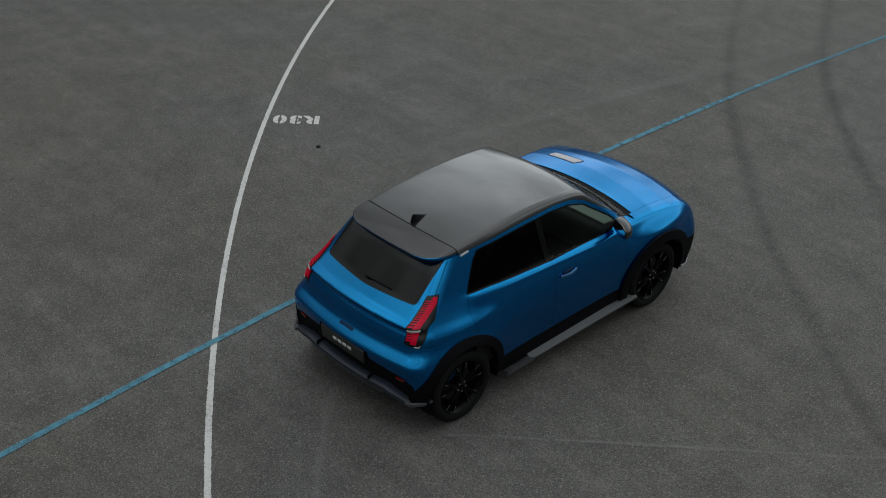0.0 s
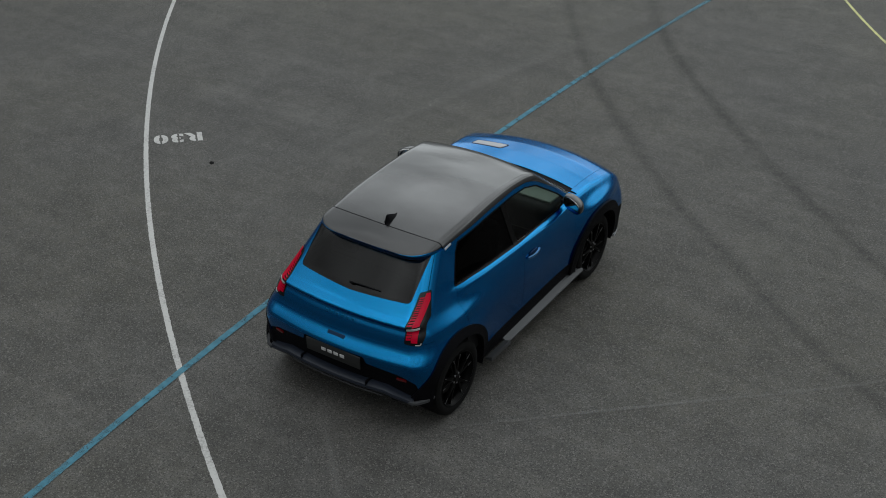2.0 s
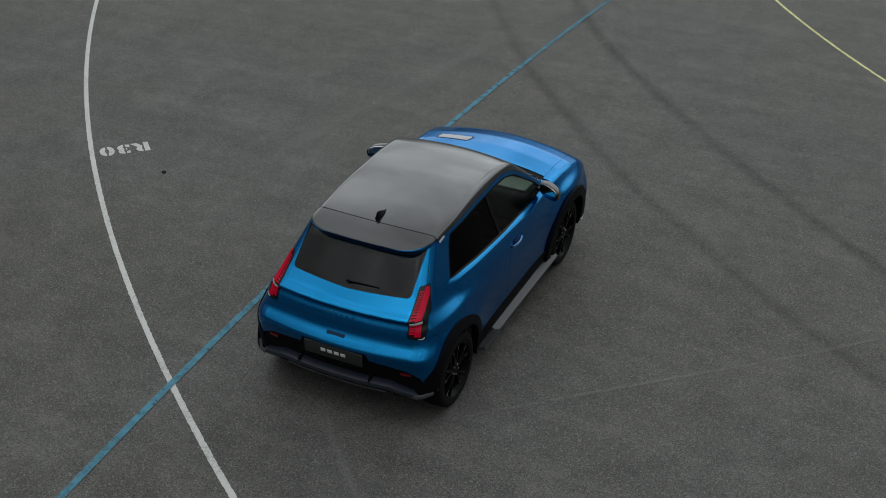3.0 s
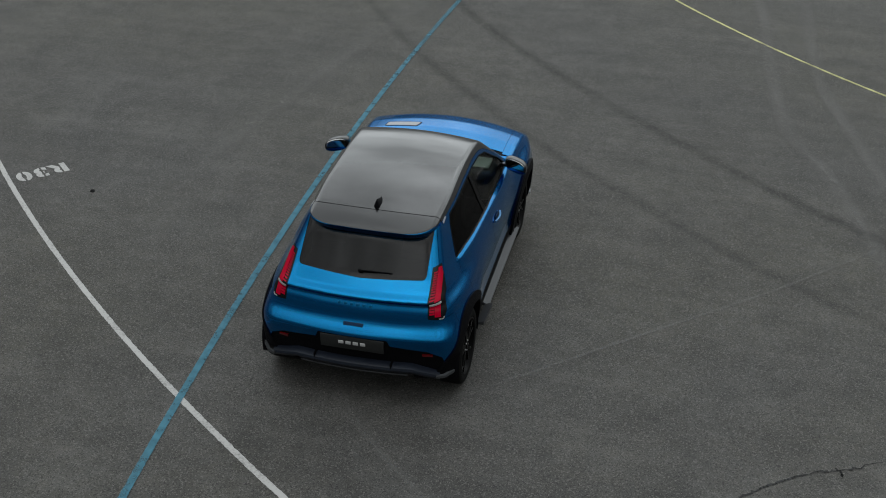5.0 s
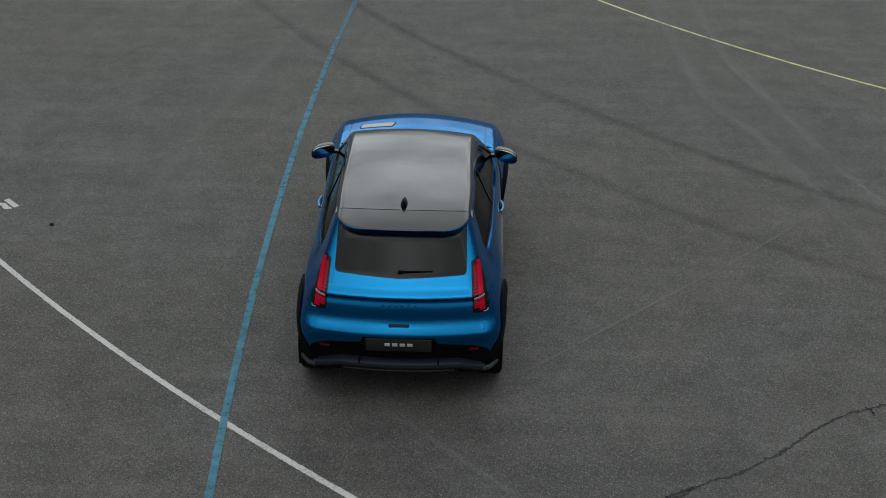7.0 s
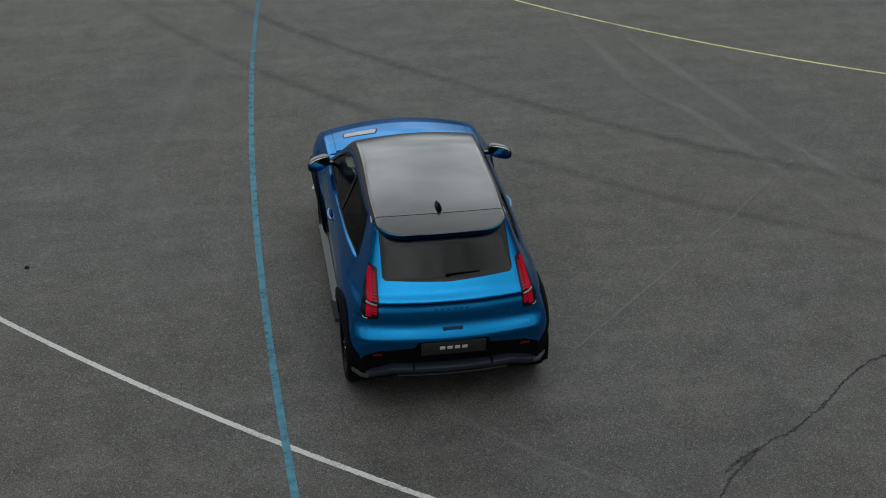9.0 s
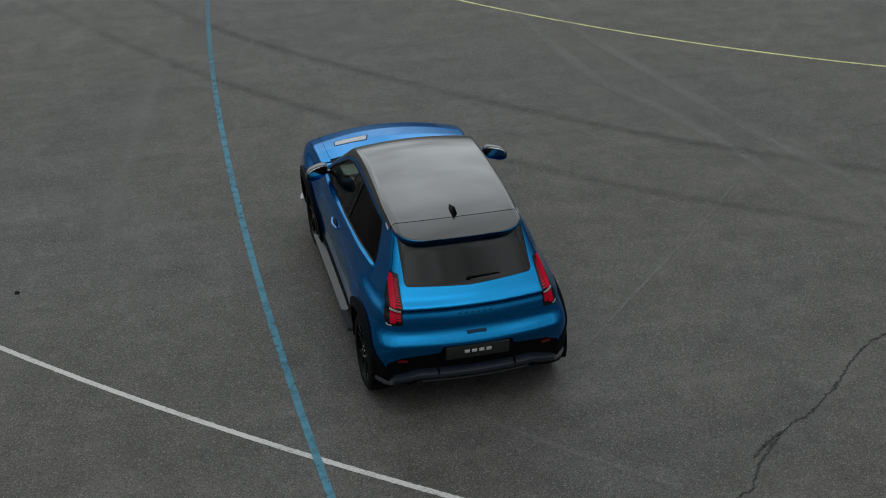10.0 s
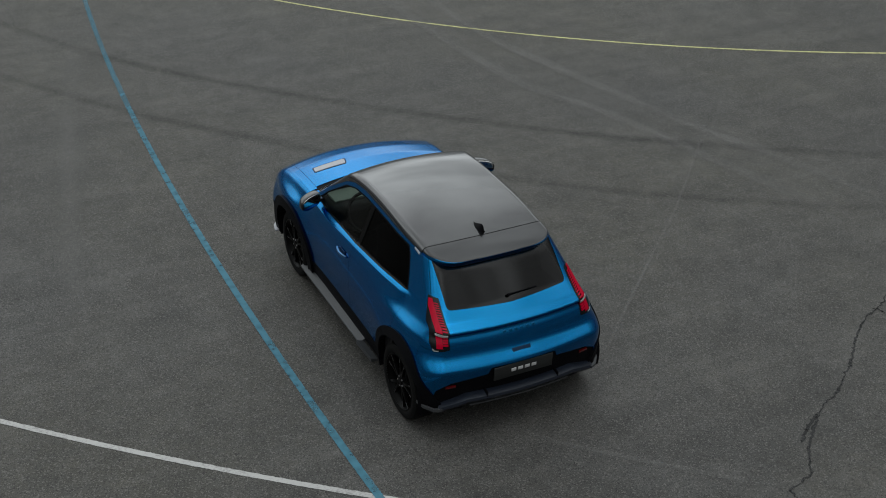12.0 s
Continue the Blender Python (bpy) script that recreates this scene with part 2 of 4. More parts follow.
def worn_paint(name, color, cover, scale=30.0, soft=False, low=0.42, high=0.62):
    """Road paint or rubber, rubbed through to the asphalt in places."""
    m = bpy.data.materials.new(name)
    m.use_nodes = True
    nt = m.node_tree
    p, out = nt.nodes["Principled BSDF"], nt.nodes["Material Output"]
    p.inputs["Base Color"].default_value, p.inputs["Roughness"].default_value = (*color, 1), 0.8
    clear, mix, co = nt.nodes.new("ShaderNodeBsdfTransparent"), nt.nodes.new("ShaderNodeMixShader"), nt.nodes.new("ShaderNodeTexCoord")
    n1, n2, add, rng = (nt.nodes.new("ShaderNode" + k) for k in ("TexNoise", "TexNoise", "Math", "MapRange"))
    n1.inputs["Scale"].default_value, n1.inputs["Detail"].default_value = scale, 6
    n2.inputs["Scale"].default_value, n2.inputs["Detail"].default_value = scale * 0.06, 4
    add.operation = "MULTIPLY_ADD"
    add.inputs[1].default_value = 0.6
    half = nt.nodes.new("ShaderNodeMath")
    half.operation = "MULTIPLY"
    half.inputs[1].default_value = 0.4
    rng.inputs["From Min"].default_value, rng.inputs["From Max"].default_value = low, high
    rng.inputs["To Min"].default_value, rng.inputs["To Max"].default_value = cover[0], cover[1]
    for n in (n1, n2):
        nt.links.new(co.outputs["Object"], n.inputs["Vector"])
    nt.links.new(n2.outputs["Fac"], half.inputs[0])
    nt.links.new(n1.outputs["Fac"], add.inputs[0])
    nt.links.new(half.outputs[0], add.inputs[2])
    nt.links.new(add.outputs[0], rng.inputs["Value"])
    cover_out = rng.outputs["Result"]
    if soft:
        at, mul = nt.nodes.new("ShaderNodeAttribute"), nt.nodes.new("ShaderNodeMath")
        at.attribute_name, mul.operation = "edge", "MULTIPLY"
        nt.links.new(at.outputs["Fac"], mul.inputs[0])
        nt.links.new(cover_out, mul.inputs[1])
        cover_out = mul.outputs[0]
    nt.links.new(cover_out, mix.inputs[0])
    nt.links.new(clear.outputs[0], mix.inputs[1])
    nt.links.new(p.outputs[0], mix.inputs[2])
    nt.links.new(mix.outputs[0], out.inputs["Surface"])
    return m


WHITE_LINE = worn_paint("worn_white_road_paint", (0.384, 0.38, 0.368), (0.55, 1.0), 45, low=0.3, high=0.5)
BLUE_LINE = worn_paint("worn_blue_road_paint", (0.043, 0.164, 0.226), (0.45, 0.92), 9, True, low=0.34, high=0.56)
YELLOW_LINE = worn_paint("worn_yellow_road_paint", (0.496, 0.488, 0.216), (0.6, 1.0), 9, low=0.34, high=0.56)
TYRE_MARK = worn_paint("rubber_tyre_mark", (0.02, 0.02, 0.02), (0.06, 0.36), 9, soft=True, low=0.35, high=0.65)
PALE_MARK = worn_paint("pale_scuffed_track", (0.16, 0.156, 0.148), (0.02, 0.64), 14, soft=True, low=0.35, high=0.65)
FAINT_MARK = worn_paint("faint_pale_scuff", (0.16, 0.156, 0.148), (0.03, 0.46), 12, soft=True, low=0.36, high=0.66)
CRACK = worn_paint("crumbling_crack_tar", (0.012, 0.012, 0.012), (0.35, 0.95), 14, low=0.36, high=0.56)
TAR = material("crack_sealing_tar", (0.011, 0.011, 0.011), 0.8, vary=0.4, vary_scale=30, specular=0.15)


# ---- mesh tools ----
def mesh_object(name, verts, faces, mat, parent=None, label="", normals=None, smooth=False, sharp=None):
    me = bpy.data.meshes.new(name)
    me.from_pydata([tuple(v) for v in verts], [], [tuple(int(i) for i in f) for f in faces])
    me.materials.append(mat)
    if smooth:
        me.polygons.foreach_set("use_smooth", [True] * len(me.polygons))
        if sharp:
            me.set_sharp_from_angle(angle=radians(sharp))
    if normals is not None:
        me.normals_split_custom_set_from_vertices([tuple(n) for n in normals])
    ob = new(name, me)
    ob.parent = parent
    return tagged(ob, label)


def part(name, bm, mat, parent=None, label="", sharp=35):
    """Links a bmesh as one mesh object under a thing."""
    me = bpy.data.meshes.new(name)
    bmesh.ops.recalc_face_normals(bm, faces=bm.faces)
    bm.to_mesh(me)
    bm.free()
    me.materials.append(mat)
    me.polygons.foreach_set("use_smooth", [True] * len(me.polygons))
    me.set_sharp_from_angle(angle=radians(sharp))
    ob = new(name, me)
    ob.parent = parent
    return tagged(ob, label)


def box(size, at=(0, 0, 0), bevel=0.01, turn=(0, 0, 0), segments=2, taper=None):
    """A bevelled block; taper narrows its top in x and y."""
    bm = bmesh.new()
    bmesh.ops.create_cube(bm, size=1)
    for v in bm.verts:
        if taper and v.co.z > 0:
            v.co.x, v.co.y = v.co.x * taper[0], v.co.y * taper[1]
    bmesh.ops.scale(bm, vec=size, verts=bm.verts)
    if bevel:
        bmesh.ops.bevel(bm, geom=bm.edges[:], offset=bevel, segments=segments, affect="EDGES", profile=0.5)
    bmesh.ops.transform(bm, matrix=pose(*at, *turn), verts=bm.verts)
    return bm


def lathe(profile, steps=48, axis="x", at=(0, 0, 0)):
    """Turns a profile of (radius, height) round an axis."""
    bm = bmesh.new()
    rings = []
    for k in range(steps):
        a = 2 * math.pi * k / steps
        ring = []
        for r, h in profile:
            c, s = r * math.cos(a), r * math.sin(a)
            co = (h, c, s) if axis == "x" else (c, s, h)
            ring.append(bm.verts.new(Vector(co) + Vector(at)))
        rings.append(ring)
    for k in range(steps):
        for j in range(len(profile) - 1):
            bm.faces.new((rings[k][j], rings[k][j + 1], rings[(k + 1) % steps][j + 1], rings[(k + 1) % steps][j]))
    return bm


def prism(outline, lo, hi, axis="x", bevel=0.0):
    """A 2D outline pushed from lo to hi along an axis."""
    bm = bmesh.new()
    put = {"x": lambda u, v, w: (w, u, v), "y": lambda u, v, w: (u, w, v), "z": lambda u, v, w: (u, v, w)}[axis]
    lower = [bm.verts.new(put(u, v, lo)) for u, v in outline]
    upper = [bm.verts.new(put(u, v, hi)) for u, v in outline]
    bm.faces.new(lower), bm.faces.new(upper)
    n = len(outline)
    for k in range(n):
        bm.faces.new((lower[k], lower[(k + 1) % n], upper[(k + 1) % n], upper[k]))
    if bevel:
        bmesh.ops.bevel(bm, geom=bm.edges[:], offset=bevel, segments=2, affect="EDGES", profile=0.5)
    return bm


# ---- the ground and its markings ----
def ground_sheet():
    verts, faces = [(0, 0, 0)], []
    radii = (3, 6, 12, 25, 60, 150, 400, 1200)
    n = 48
    for r in radii:
        verts += [(r * math.cos(2 * math.pi * k / n), r * math.sin(2 * math.pi * k / n), 0) for k in range(n)]
    for k in range(n):
        faces.append((0, 1 + k, 1 + (k + 1) % n))
        for j in range(len(radii) - 1):
            p, q = 1 + j * n, 1 + (j + 1) * n
            faces.append((p + k, q + k, q + (k + 1) % n, p + (k + 1) % n))
    return tagged(mesh_object("ground", verts, faces, GROUND), "worn dark grey asphalt test pad with faint streaks", "ground", kind="structure")


def ribbon(name, points, width, z, mat, ragged=0.0, columns=2, seed=1, wear=lambda f: 1.0):
    """A flat strip along a line of points; the edge attribute fades it towards its sides and ends."""
    rng = random.Random(seed)
    verts, faces, edge = [], [], []
    n = len(points)
    for k, (x, y) in enumerate(points):
        x0, y0 = points[max(k - 1, 0)]
        x1, y1 = points[min(k + 1, n - 1)]
        d = math.hypot(x1 - x0, y1 - y0) or 1
        nx, ny = -(y1 - y0) / d, (x1 - x0) / d
        w = width(k / (n - 1)) if callable(width) else width
        for c in range(columns):
            s = c / (columns - 1) - 0.5
            j = rng.uniform(-ragged, ragged) if c in (0, columns - 1) else 0
            verts.append((x + nx * (s * w + j), y + ny * (s * w + j), z))
            edge.append((0.5 + 0.5 * math.cos(2 * math.pi * s)) * min(1, 4 * k / n, 4 * (n - 1 - k) / n) if columns > 2 else wear(k / (n - 1)))
        if k:
            for c in range(columns - 1):
                p = (k - 1) * columns + c
                faces.append((p, p + columns, p + columns + 1, p + 1))
    ob = mesh_object(name, verts, faces, mat)
    at = ob.data.attributes.new("edge", "FLOAT", "POINT")
    at.data.foreach_set("value", edge)
    return ob


def arc(cx, cy, r, a0, a1, n):
    return [(cx + r * math.cos(radians(a0 + (a1 - a0) * k / (n - 1))), cy + r * math.sin(radians(a0 + (a1 - a0) * k / (n - 1)))) for k in range(n)]


def spline(points, n):
    """A smooth line through a few points (Catmull-Rom)."""
    p = [points[0], *points, points[-1]]
    out = []
    for k in range(n):
        f = k / (n - 1) * (len(points) - 1)
        i = min(int(f), len(points) - 2)
        t = f - i
        q = p[i:i + 4]
        out.append(tuple(0.5 * (2 * q[1][d] + (q[2][d] - q[0][d]) * t + (2 * q[0][d] - 5 * q[1][d] + 4 * q[2][d] - q[3][d]) * t * t
                                + (3 * q[1][d] - q[0][d] - 3 * q[2][d] + q[3][d]) * t ** 3) for d in (0, 1)))
    return out


ground_sheet()
tagged(ribbon("white_line", arc(17.53, 21.70, 30.47, 180, 300, 2600), 0.054, 0.004, WHITE_LINE, 0.003),
       "thin worn white painted circle line on the asphalt", "road marking", kind="structure")
tagged(ribbon("yellow_line", arc(17.53, 21.70, 20.28, 180, 300, 1600), 0.042, 0.004, YELLOW_LINE, 0.004, seed=2),
       "thin faded yellow painted circle line on the asphalt", "road marking", kind="structure")
tagged(ribbon("blue_line", arc(74.08, 1.607, 75.60, 195, 165, 2600), 0.066, 0.008, BLUE_LINE, 0.0025, seed=3, wear=lambda f: 1.0 - 0.32 * min(max((f - 0.54) / 0.10, 0), 1)),
       "thin worn blue painted line crossing the asphalt", "road marking", kind="structure")


def tyre_track(points, width, mat, z, label, seed):
    tagged(ribbon("tyre_mark", spline(points, 160), width, z, mat, 0.0, 7, seed), label, "tyre mark", "tyre marks on the asphalt", kind="structure")


DARK = "faint dark rubber tyre mark curving over the asphalt"
LIGHT = "faint pale scuffed tyre track on the asphalt"
tyre_track([(-5.2, 12.5), (-3.38, 8.88), (-1.65, 6.13), (-0.13, 4.30), (0.91, 3.20), (1.85, 2.37), (2.95, 1.46), (4.10, 0.66), (5.50, -0.20), (7.2, -1.1)], 0.26, TYRE_MARK, 0.0040, DARK, 4)
tyre_track([(-4.2, 13.5), (-2.47, 9.95), (-1.01, 7.42), (0.76, 5.35), (2.21, 3.95), (3.60, 2.75), (4.94, 1.80), (6.47, 0.83), (8.2, -0.1)], 0.28, TYRE_MARK, 0.0050, DARK, 5)
tyre_track([(2.6, 16.0), (2.85, 12.0), (3.20, 8.42), (3.47, 5.11), (3.68, 4.19), (4.06, 3.35), (4.47, 1.78), (4.75, 0.73), (5.1, -0.6)], 0.34, PALE_MARK, 0.0045, LIGHT, 6)
tyre_track([(3.5, 16.0), (3.68, 12.0), (3.84, 8.50), (3.95, 6.33), (4.19, 5.16), (4.54, 3.75), (4.85, 2.49), (5.24, 1.39), (5.62, 0.16), (6.0, -1.2)], 0.34, PALE_MARK, 0.0055, LIGHT, 7)
tyre_track([(0.3, -2.1), (0.94, -1.49), (1.53, -0.93), (2.32, -0.20), (3.33, 0.72), (4.4, 1.8), (6.2, 3.6)], 0.075, FAINT_MARK, 0.0060, LIGHT, 8)
tyre_track([(-0.6, -1.2), (-0.21, -1.69), (0.24, -2.24), (0.88, -2.86), (1.6, -3.5)], 0.12, FAINT_MARK, 0.0065, LIGHT, 9)
tyre_track([(-0.9, 10.6), (-1.69, 7.84), (-2.24, 5.50), (-2.56, 3.91), (-2.84, 2.32), (-3.0, 1.0)], 0.42, FAINT_MARK, 0.0042, LIGHT, 10)


def crack(points, width, seed):
    line = spline(points, len(points) * 7)
    rng = random.Random(seed)
    line = [(x + rng.uniform(-0.013, 0.013), y + rng.uniform(-0.013, 0.013)) for x, y in line]
    wide = [rng.choice((0.45, 0.6, 0.7, 0.8, 0.9, 1.25)) for _ in range(90)]
    return ribbon("crack", line, lambda f: width * wide[int(f * 44)] * min(1, 0.25 + 6 * min(f, 1 - f)), 0.004, CRACK, 0.003, seed=seed)


main_crack = [(4.9, -1.1), (4.22, -1.59), (3.96, -1.73), (3.77, -1.80), (3.46, -2.02), (3.30, -2.16), (3.11, -2.33), (2.95, -2.44), (2.72, -2.61),
              (2.51, -2.69), (2.29, -2.85), (2.10, -3.01), (1.96, -3.14), (1.86, -3.27), (1.80, -3.36), (1.67, -3.41), (1.52, -3.45), (1.50, -3.53), (1.35, -3.75)]
for pts, w, sd in ((main_crack, 0.025, 1), ([(2.36, -2.77), (2.22, -2.85), (2.10, -2.93), (1.98, -3.03)], 0.034, 2), ([(3.95, -1.70), (3.99, -1.76), (3.99, -1.81)], 0.022, 3)):
    tagged(crack(pts, w, sd), "thin jagged dark crack in the asphalt", "crack", "cracks in the asphalt", kind="structure")

# the painted radius mark beside the circle, read from the far side
txt = bpy.data.curves.new("ground_text", "FONT")
txt.body, txt.size, txt.align_x, txt.align_y = "R30", 0.33, "CENTER", "CENTER"
txt.space_character, txt.offset = 1.22, 0.016
txt_ob = bpy.data.objects.new("ground_text", txt)
scene.collection.objects.link(txt_ob)
bpy.context.view_layer.update()
txt_mesh = bpy.data.meshes.new_from_object(txt_ob.evaluated_get(bpy.context.evaluated_depsgraph_get()))
bpy.data.objects.remove(txt_ob)
txt_mesh.materials.clear()
txt_mesh.materials.append(WHITE_LINE)
stencil = bmesh.new()
stencil.from_mesh(txt_mesh)
left, right_end = min(v.co.x for v in stencil.verts), max(v.co.x for v in stencil.verts)
for share in (0.125, 0.49, 0.855):
    mid = left + share * (right_end - left)
    for x in (mid - 0.011, mid + 0.011):
        bmesh.ops.bisect_plane(stencil, geom=stencil.verts[:] + stencil.edges[:] + stencil.faces[:], plane_co=(x, 0, 0), plane_no=(1, 0, 0))
    bmesh.ops.delete(stencil, geom=[f for f in stencil.faces if abs(f.calc_center_median().x - mid) < 0.011], context="FACES")
stencil.to_mesh(txt_mesh)
stencil.free()
mark = new("ground_text", txt_mesh)
mark.matrix_world = pose(-4.545, 1.245, 0.005, 0, 0, 226) @ Matrix.Diagonal((0.94, 0.88, 1, 1))
tagged(mark, "small white painted letters and digits R30 on the asphalt", "road marking", kind="structure")

# a stray lump of tar
lump = bmesh.new()
bmesh.ops.create_icosphere(lump, subdivisions=2, radius=0.026)
for v in lump.verts:
    v.co *= 1 + 0.3 * noise.noise(v.co * 40)
    v.co.z = max(v.co.z * 0.9, -0.002)
tagged(part("tar_lump", lump, TAR, None), "small black lump of tar lying on the asphalt", "debris").location = (-3.80, 0.975, 0.002)


# ---- the car: one smooth skin, cut into its panels ----
def curve(points, blur):
    """A smooth function through a few (position, value) pairs."""
    p = np.array(points, float)
    xs = np.linspace(p[0, 0] - 0.3, p[-1, 0] + 0.3, 8000)
    ys = np.interp(xs, p[:, 0], p[:, 1])
    step = xs[1] - xs[0]
    reach = int(4 * blur / step)
    k = np.exp(-0.5 * (np.arange(-reach, reach + 1) * step / blur) ** 2)
    ys = np.convolve(np.pad(ys, reach, mode="edge"), k / k.sum(), mode="valid")
    return lambda v: np.interp(v, xs, ys)


def smax(p, q, k):
    h = np.maximum(k - np.abs(p - q), 0) / k
    return np.maximum(p, q) + h * h * k / 4


def smooth_max(p, q, k):
    h = np.maximum(k - np.abs(p - q), 0) / k
    return np.maximum(p, q) + h * h * h * k / 6


SIDE = curve([(0.15, 0.80), (0.28, 0.835), (0.45, 0.835), (0.62, 0.850), (0.76, 0.855), (0.90, 0.832), (0.98, 0.795), (1.12, 0.722), (1.388, 0.607), (1.46, 0.572), (1.6, 0.5)], 0.05)
ROOF = np.polynomial.Polynomial.fit((-1.5, -1.3, -1.08, -0.6, -0.1, 0.25, 0.42), (1.385, 1.418, 1.450, 1.490, 1.506, 1.493, 1.470), 4)
TOP = curve([(-2.2, 1.33)] + [(y, ROOF(y)) for y in np.arange(-1.5, 0.43, 0.04)] + [(0.485, 1.452), (1.00, 1.078), (1.12, 1.080), (1.35, 1.074),
             (1.58, 1.052), (1.76, 1.018), (1.89, 0.965), (1.99, 0.895), (2.08, 0.82), (2.3, 0.65)], 0.020)
REAR = curve([(0.15, -1.66), (0.28, -1.75), (0.36, -1.79), (0.5, -1.80), (0.6, -1.825), (0.668, -1.838), (0.69, -1.836), (0.725, -1.806), (0.760, -1.770), (0.80, -1.752), (0.86, -1.742), (0.90, -1.728), (0.945, -1.701),
              (0.972, -1.735), (0.988, -1.722), (1.015, -1.658), (1.103, -1.55), (1.344, -1.31), (1.47, -1.20), (1.7, -1.0)], 0.011)
FRONT = curve([(0.15, 1.93), (0.35, 2.03), (0.6, 2.07), (0.8, 2.05), (0.95, 1.97), (1.1, 1.9)], 0.05)


def shell(x, y, z):
    """The body without its ends and floor: flanks, roof, screen and bonnet."""
    ax = np.abs(x)
    bulge = 0.060 * np.exp(-((y + 1.25) / 0.45) ** 2) * np.exp(-((z - 0.58) / 0.29) ** 4)
    bulge = bulge + 0.058 * np.exp(-((y - 1.27) / 0.42) ** 2) * np.exp(-((z - 0.60) / 0.28) ** 4)
    # ledges over the wheels: the flank stays out to the shoulder, then steps in to the windows
    bulge = bulge + 0.020 * np.exp(-((y + 1.26) / 0.45) ** 4) * np.exp(-((z - 0.895) / 0.06) ** 2)
    bulge = bulge + 0.026 * np.exp(-((y - 1.38) / 0.34) ** 4) * np.exp(-((z - 0.86) / 0.065) ** 2)
    tail = np.clip((-1.25 - y) / 0.6, 0, 1.5)
    nose = np.clip((y - 1.3) / 0.8, 0, 1.5)
    high = 1 / (1 + np.exp(-(z - 0.72) / 0.05))
    past = (-0.72 - y) / 0.8
    inset = 0.075 * np.minimum(0.5 * (past + np.sqrt(past * past + 0.03)), 1.4) * high
    # a narrow shelf along the foot of the side windows
    belt = 1.025 + 0.060 * np.clip((0.35 - y) / 1.3, 0, 1)
    along = 1 / (1 + np.exp(-(y + 1.08) / 0.03)) / (1 + np.exp((y - 0.80) / 0.04))
    bulge = bulge + along * (0.026 / (1 + np.exp((z - belt) / 0.007)) * np.exp(-((np.minimum(z, belt) - belt) / 0.15) ** 2) - 0.006)
    side = ax - (SIDE(z) + bulge - inset - 0.075 * tail ** 2 - (0.09 * high - 0.03 * (1 - high)) * nose ** 2)
    crown = 0.04 + 0.06 * np.clip((y - 0.3) / 0.6, 0, 1)
    top = (z - (TOP(y + 0.17 * x * x) - crown * x * x)) * 0.9
    return smooth_max(side - 0.002, top - 0.001, 0.050)


def skin(x, y, z):
    """Negative inside the body, zero on its skin."""
    rear = (REAR(z) + 0.15 * x * x - y) * 0.85
    low_nose = 1 / (1 + np.exp((z - 0.58) / 0.05))
    front = y - (FRONT(z) - (0.22 - 0.05 * low_nose) * x * x)
    f = smax(shell(x, y, z), rear, 0.11)
    f = smax(f, front - 0.010 * low_nose, 0.14)
    return smax(f, 0.19 - z, 0.05)


def gradient(fn, v, h=0.002):
    g = np.empty_like(v)
    for d in range(3):
        o = np.zeros(3)
        o[d] = h
        g[:, d] = (fn(*(v + o).T) - fn(*(v - o).T)) / (2 * h)
    return g


def net(fn, lo, hi, cell):
    """The zero surface of a function as quads, drawn onto it point by point: vertices, normals, faces."""
    axes = [np.arange(a, b + cell, cell) for a, b in zip(lo, hi)]
    f = fn(*np.meshgrid(*axes, indexing="ij"))
    inside = f < 0
    c = [slice(None, -1), slice(1, None)]
    total = sum(inside[i, j, k].astype(np.int8) for i in c for j in c for k in c)
    active = (total > 0) & (total < 8)
    index = np.full(active.shape, -1)
    cells = np.argwhere(active)
    index[active] = np.arange(len(cells))
    v = np.array(lo) + (cells + 0.5) * cell
    for _ in range(6):
        g = gradient(fn, v)
        s = fn(*v.T)
        v = v - np.clip(s / np.maximum((g * g).sum(1), 0.2), -cell, cell)[:, None] * g
    faces = []
    for d in range(3):
        a0, a1 = [slice(None)] * 3, [slice(None)] * 3
        a0[d], a1[d] = slice(None, -1), slice(1, None)
        p, q = inside[tuple(a0)], inside[tuple(a1)]
        for flip, hit in ((False, p & ~q), (True, ~p & q)):
            e = np.argwhere(hit)
            u, w = (d + 1) % 3, (d + 2) % 3
            e = e[(e[:, u] > 0) & (e[:, w] > 0) & (e[:, u] < index.shape[u]) & (e[:, w] < index.shape[w])]
            quad = []
            for du, dw in ((-1, -1), (0, -1), (0, 0), (-1, 0)):
                o = e.copy()
                o[:, u] += du
                o[:, w] += dw
                quad.append(index[tuple(o.T)])
            quad = np.stack(quad, 1)
            faces.append(quad[:, ::-1] if flip else quad)
    faces = np.concatenate(faces)
    faces = faces[(faces >= 0).all(1)]
    n = gradient(fn, v)
    return v, n / np.linalg.norm(n, axis=1)[:, None], faces


def outline(points, rounding=0.0):
    """Signed distance to a 2D polygon, positive inside, with rounded corners."""
    p = np.array(points, float)

    def fn(u, v):
        q = np.stack([u, v], -1)
        dist = np.full(u.shape, 1e9)
        inside = np.zeros(u.shape, bool)
        for a, b in zip(p, np.roll(p, -1, 0)):
            e, w = b - a, q - a
            t = np.clip((w @ e) / (e @ e), 0, 1)
            dist = np.minimum(dist, np.hypot(*(w - t[..., None] * e).T).T if w.ndim > 2 else np.hypot(w[:, 0] - t * e[0], w[:, 1] - t * e[1]))
            cond = (a[1] > v) != (b[1] > v)
            xi = a[0] + (v - a[1]) * (b[0] - a[0]) / (b[1] - a[1] if b[1] != a[1] else 1e-9)
            inside ^= cond & (u < xi)
        return np.where(inside, dist, -dist) + rounding
    return fn


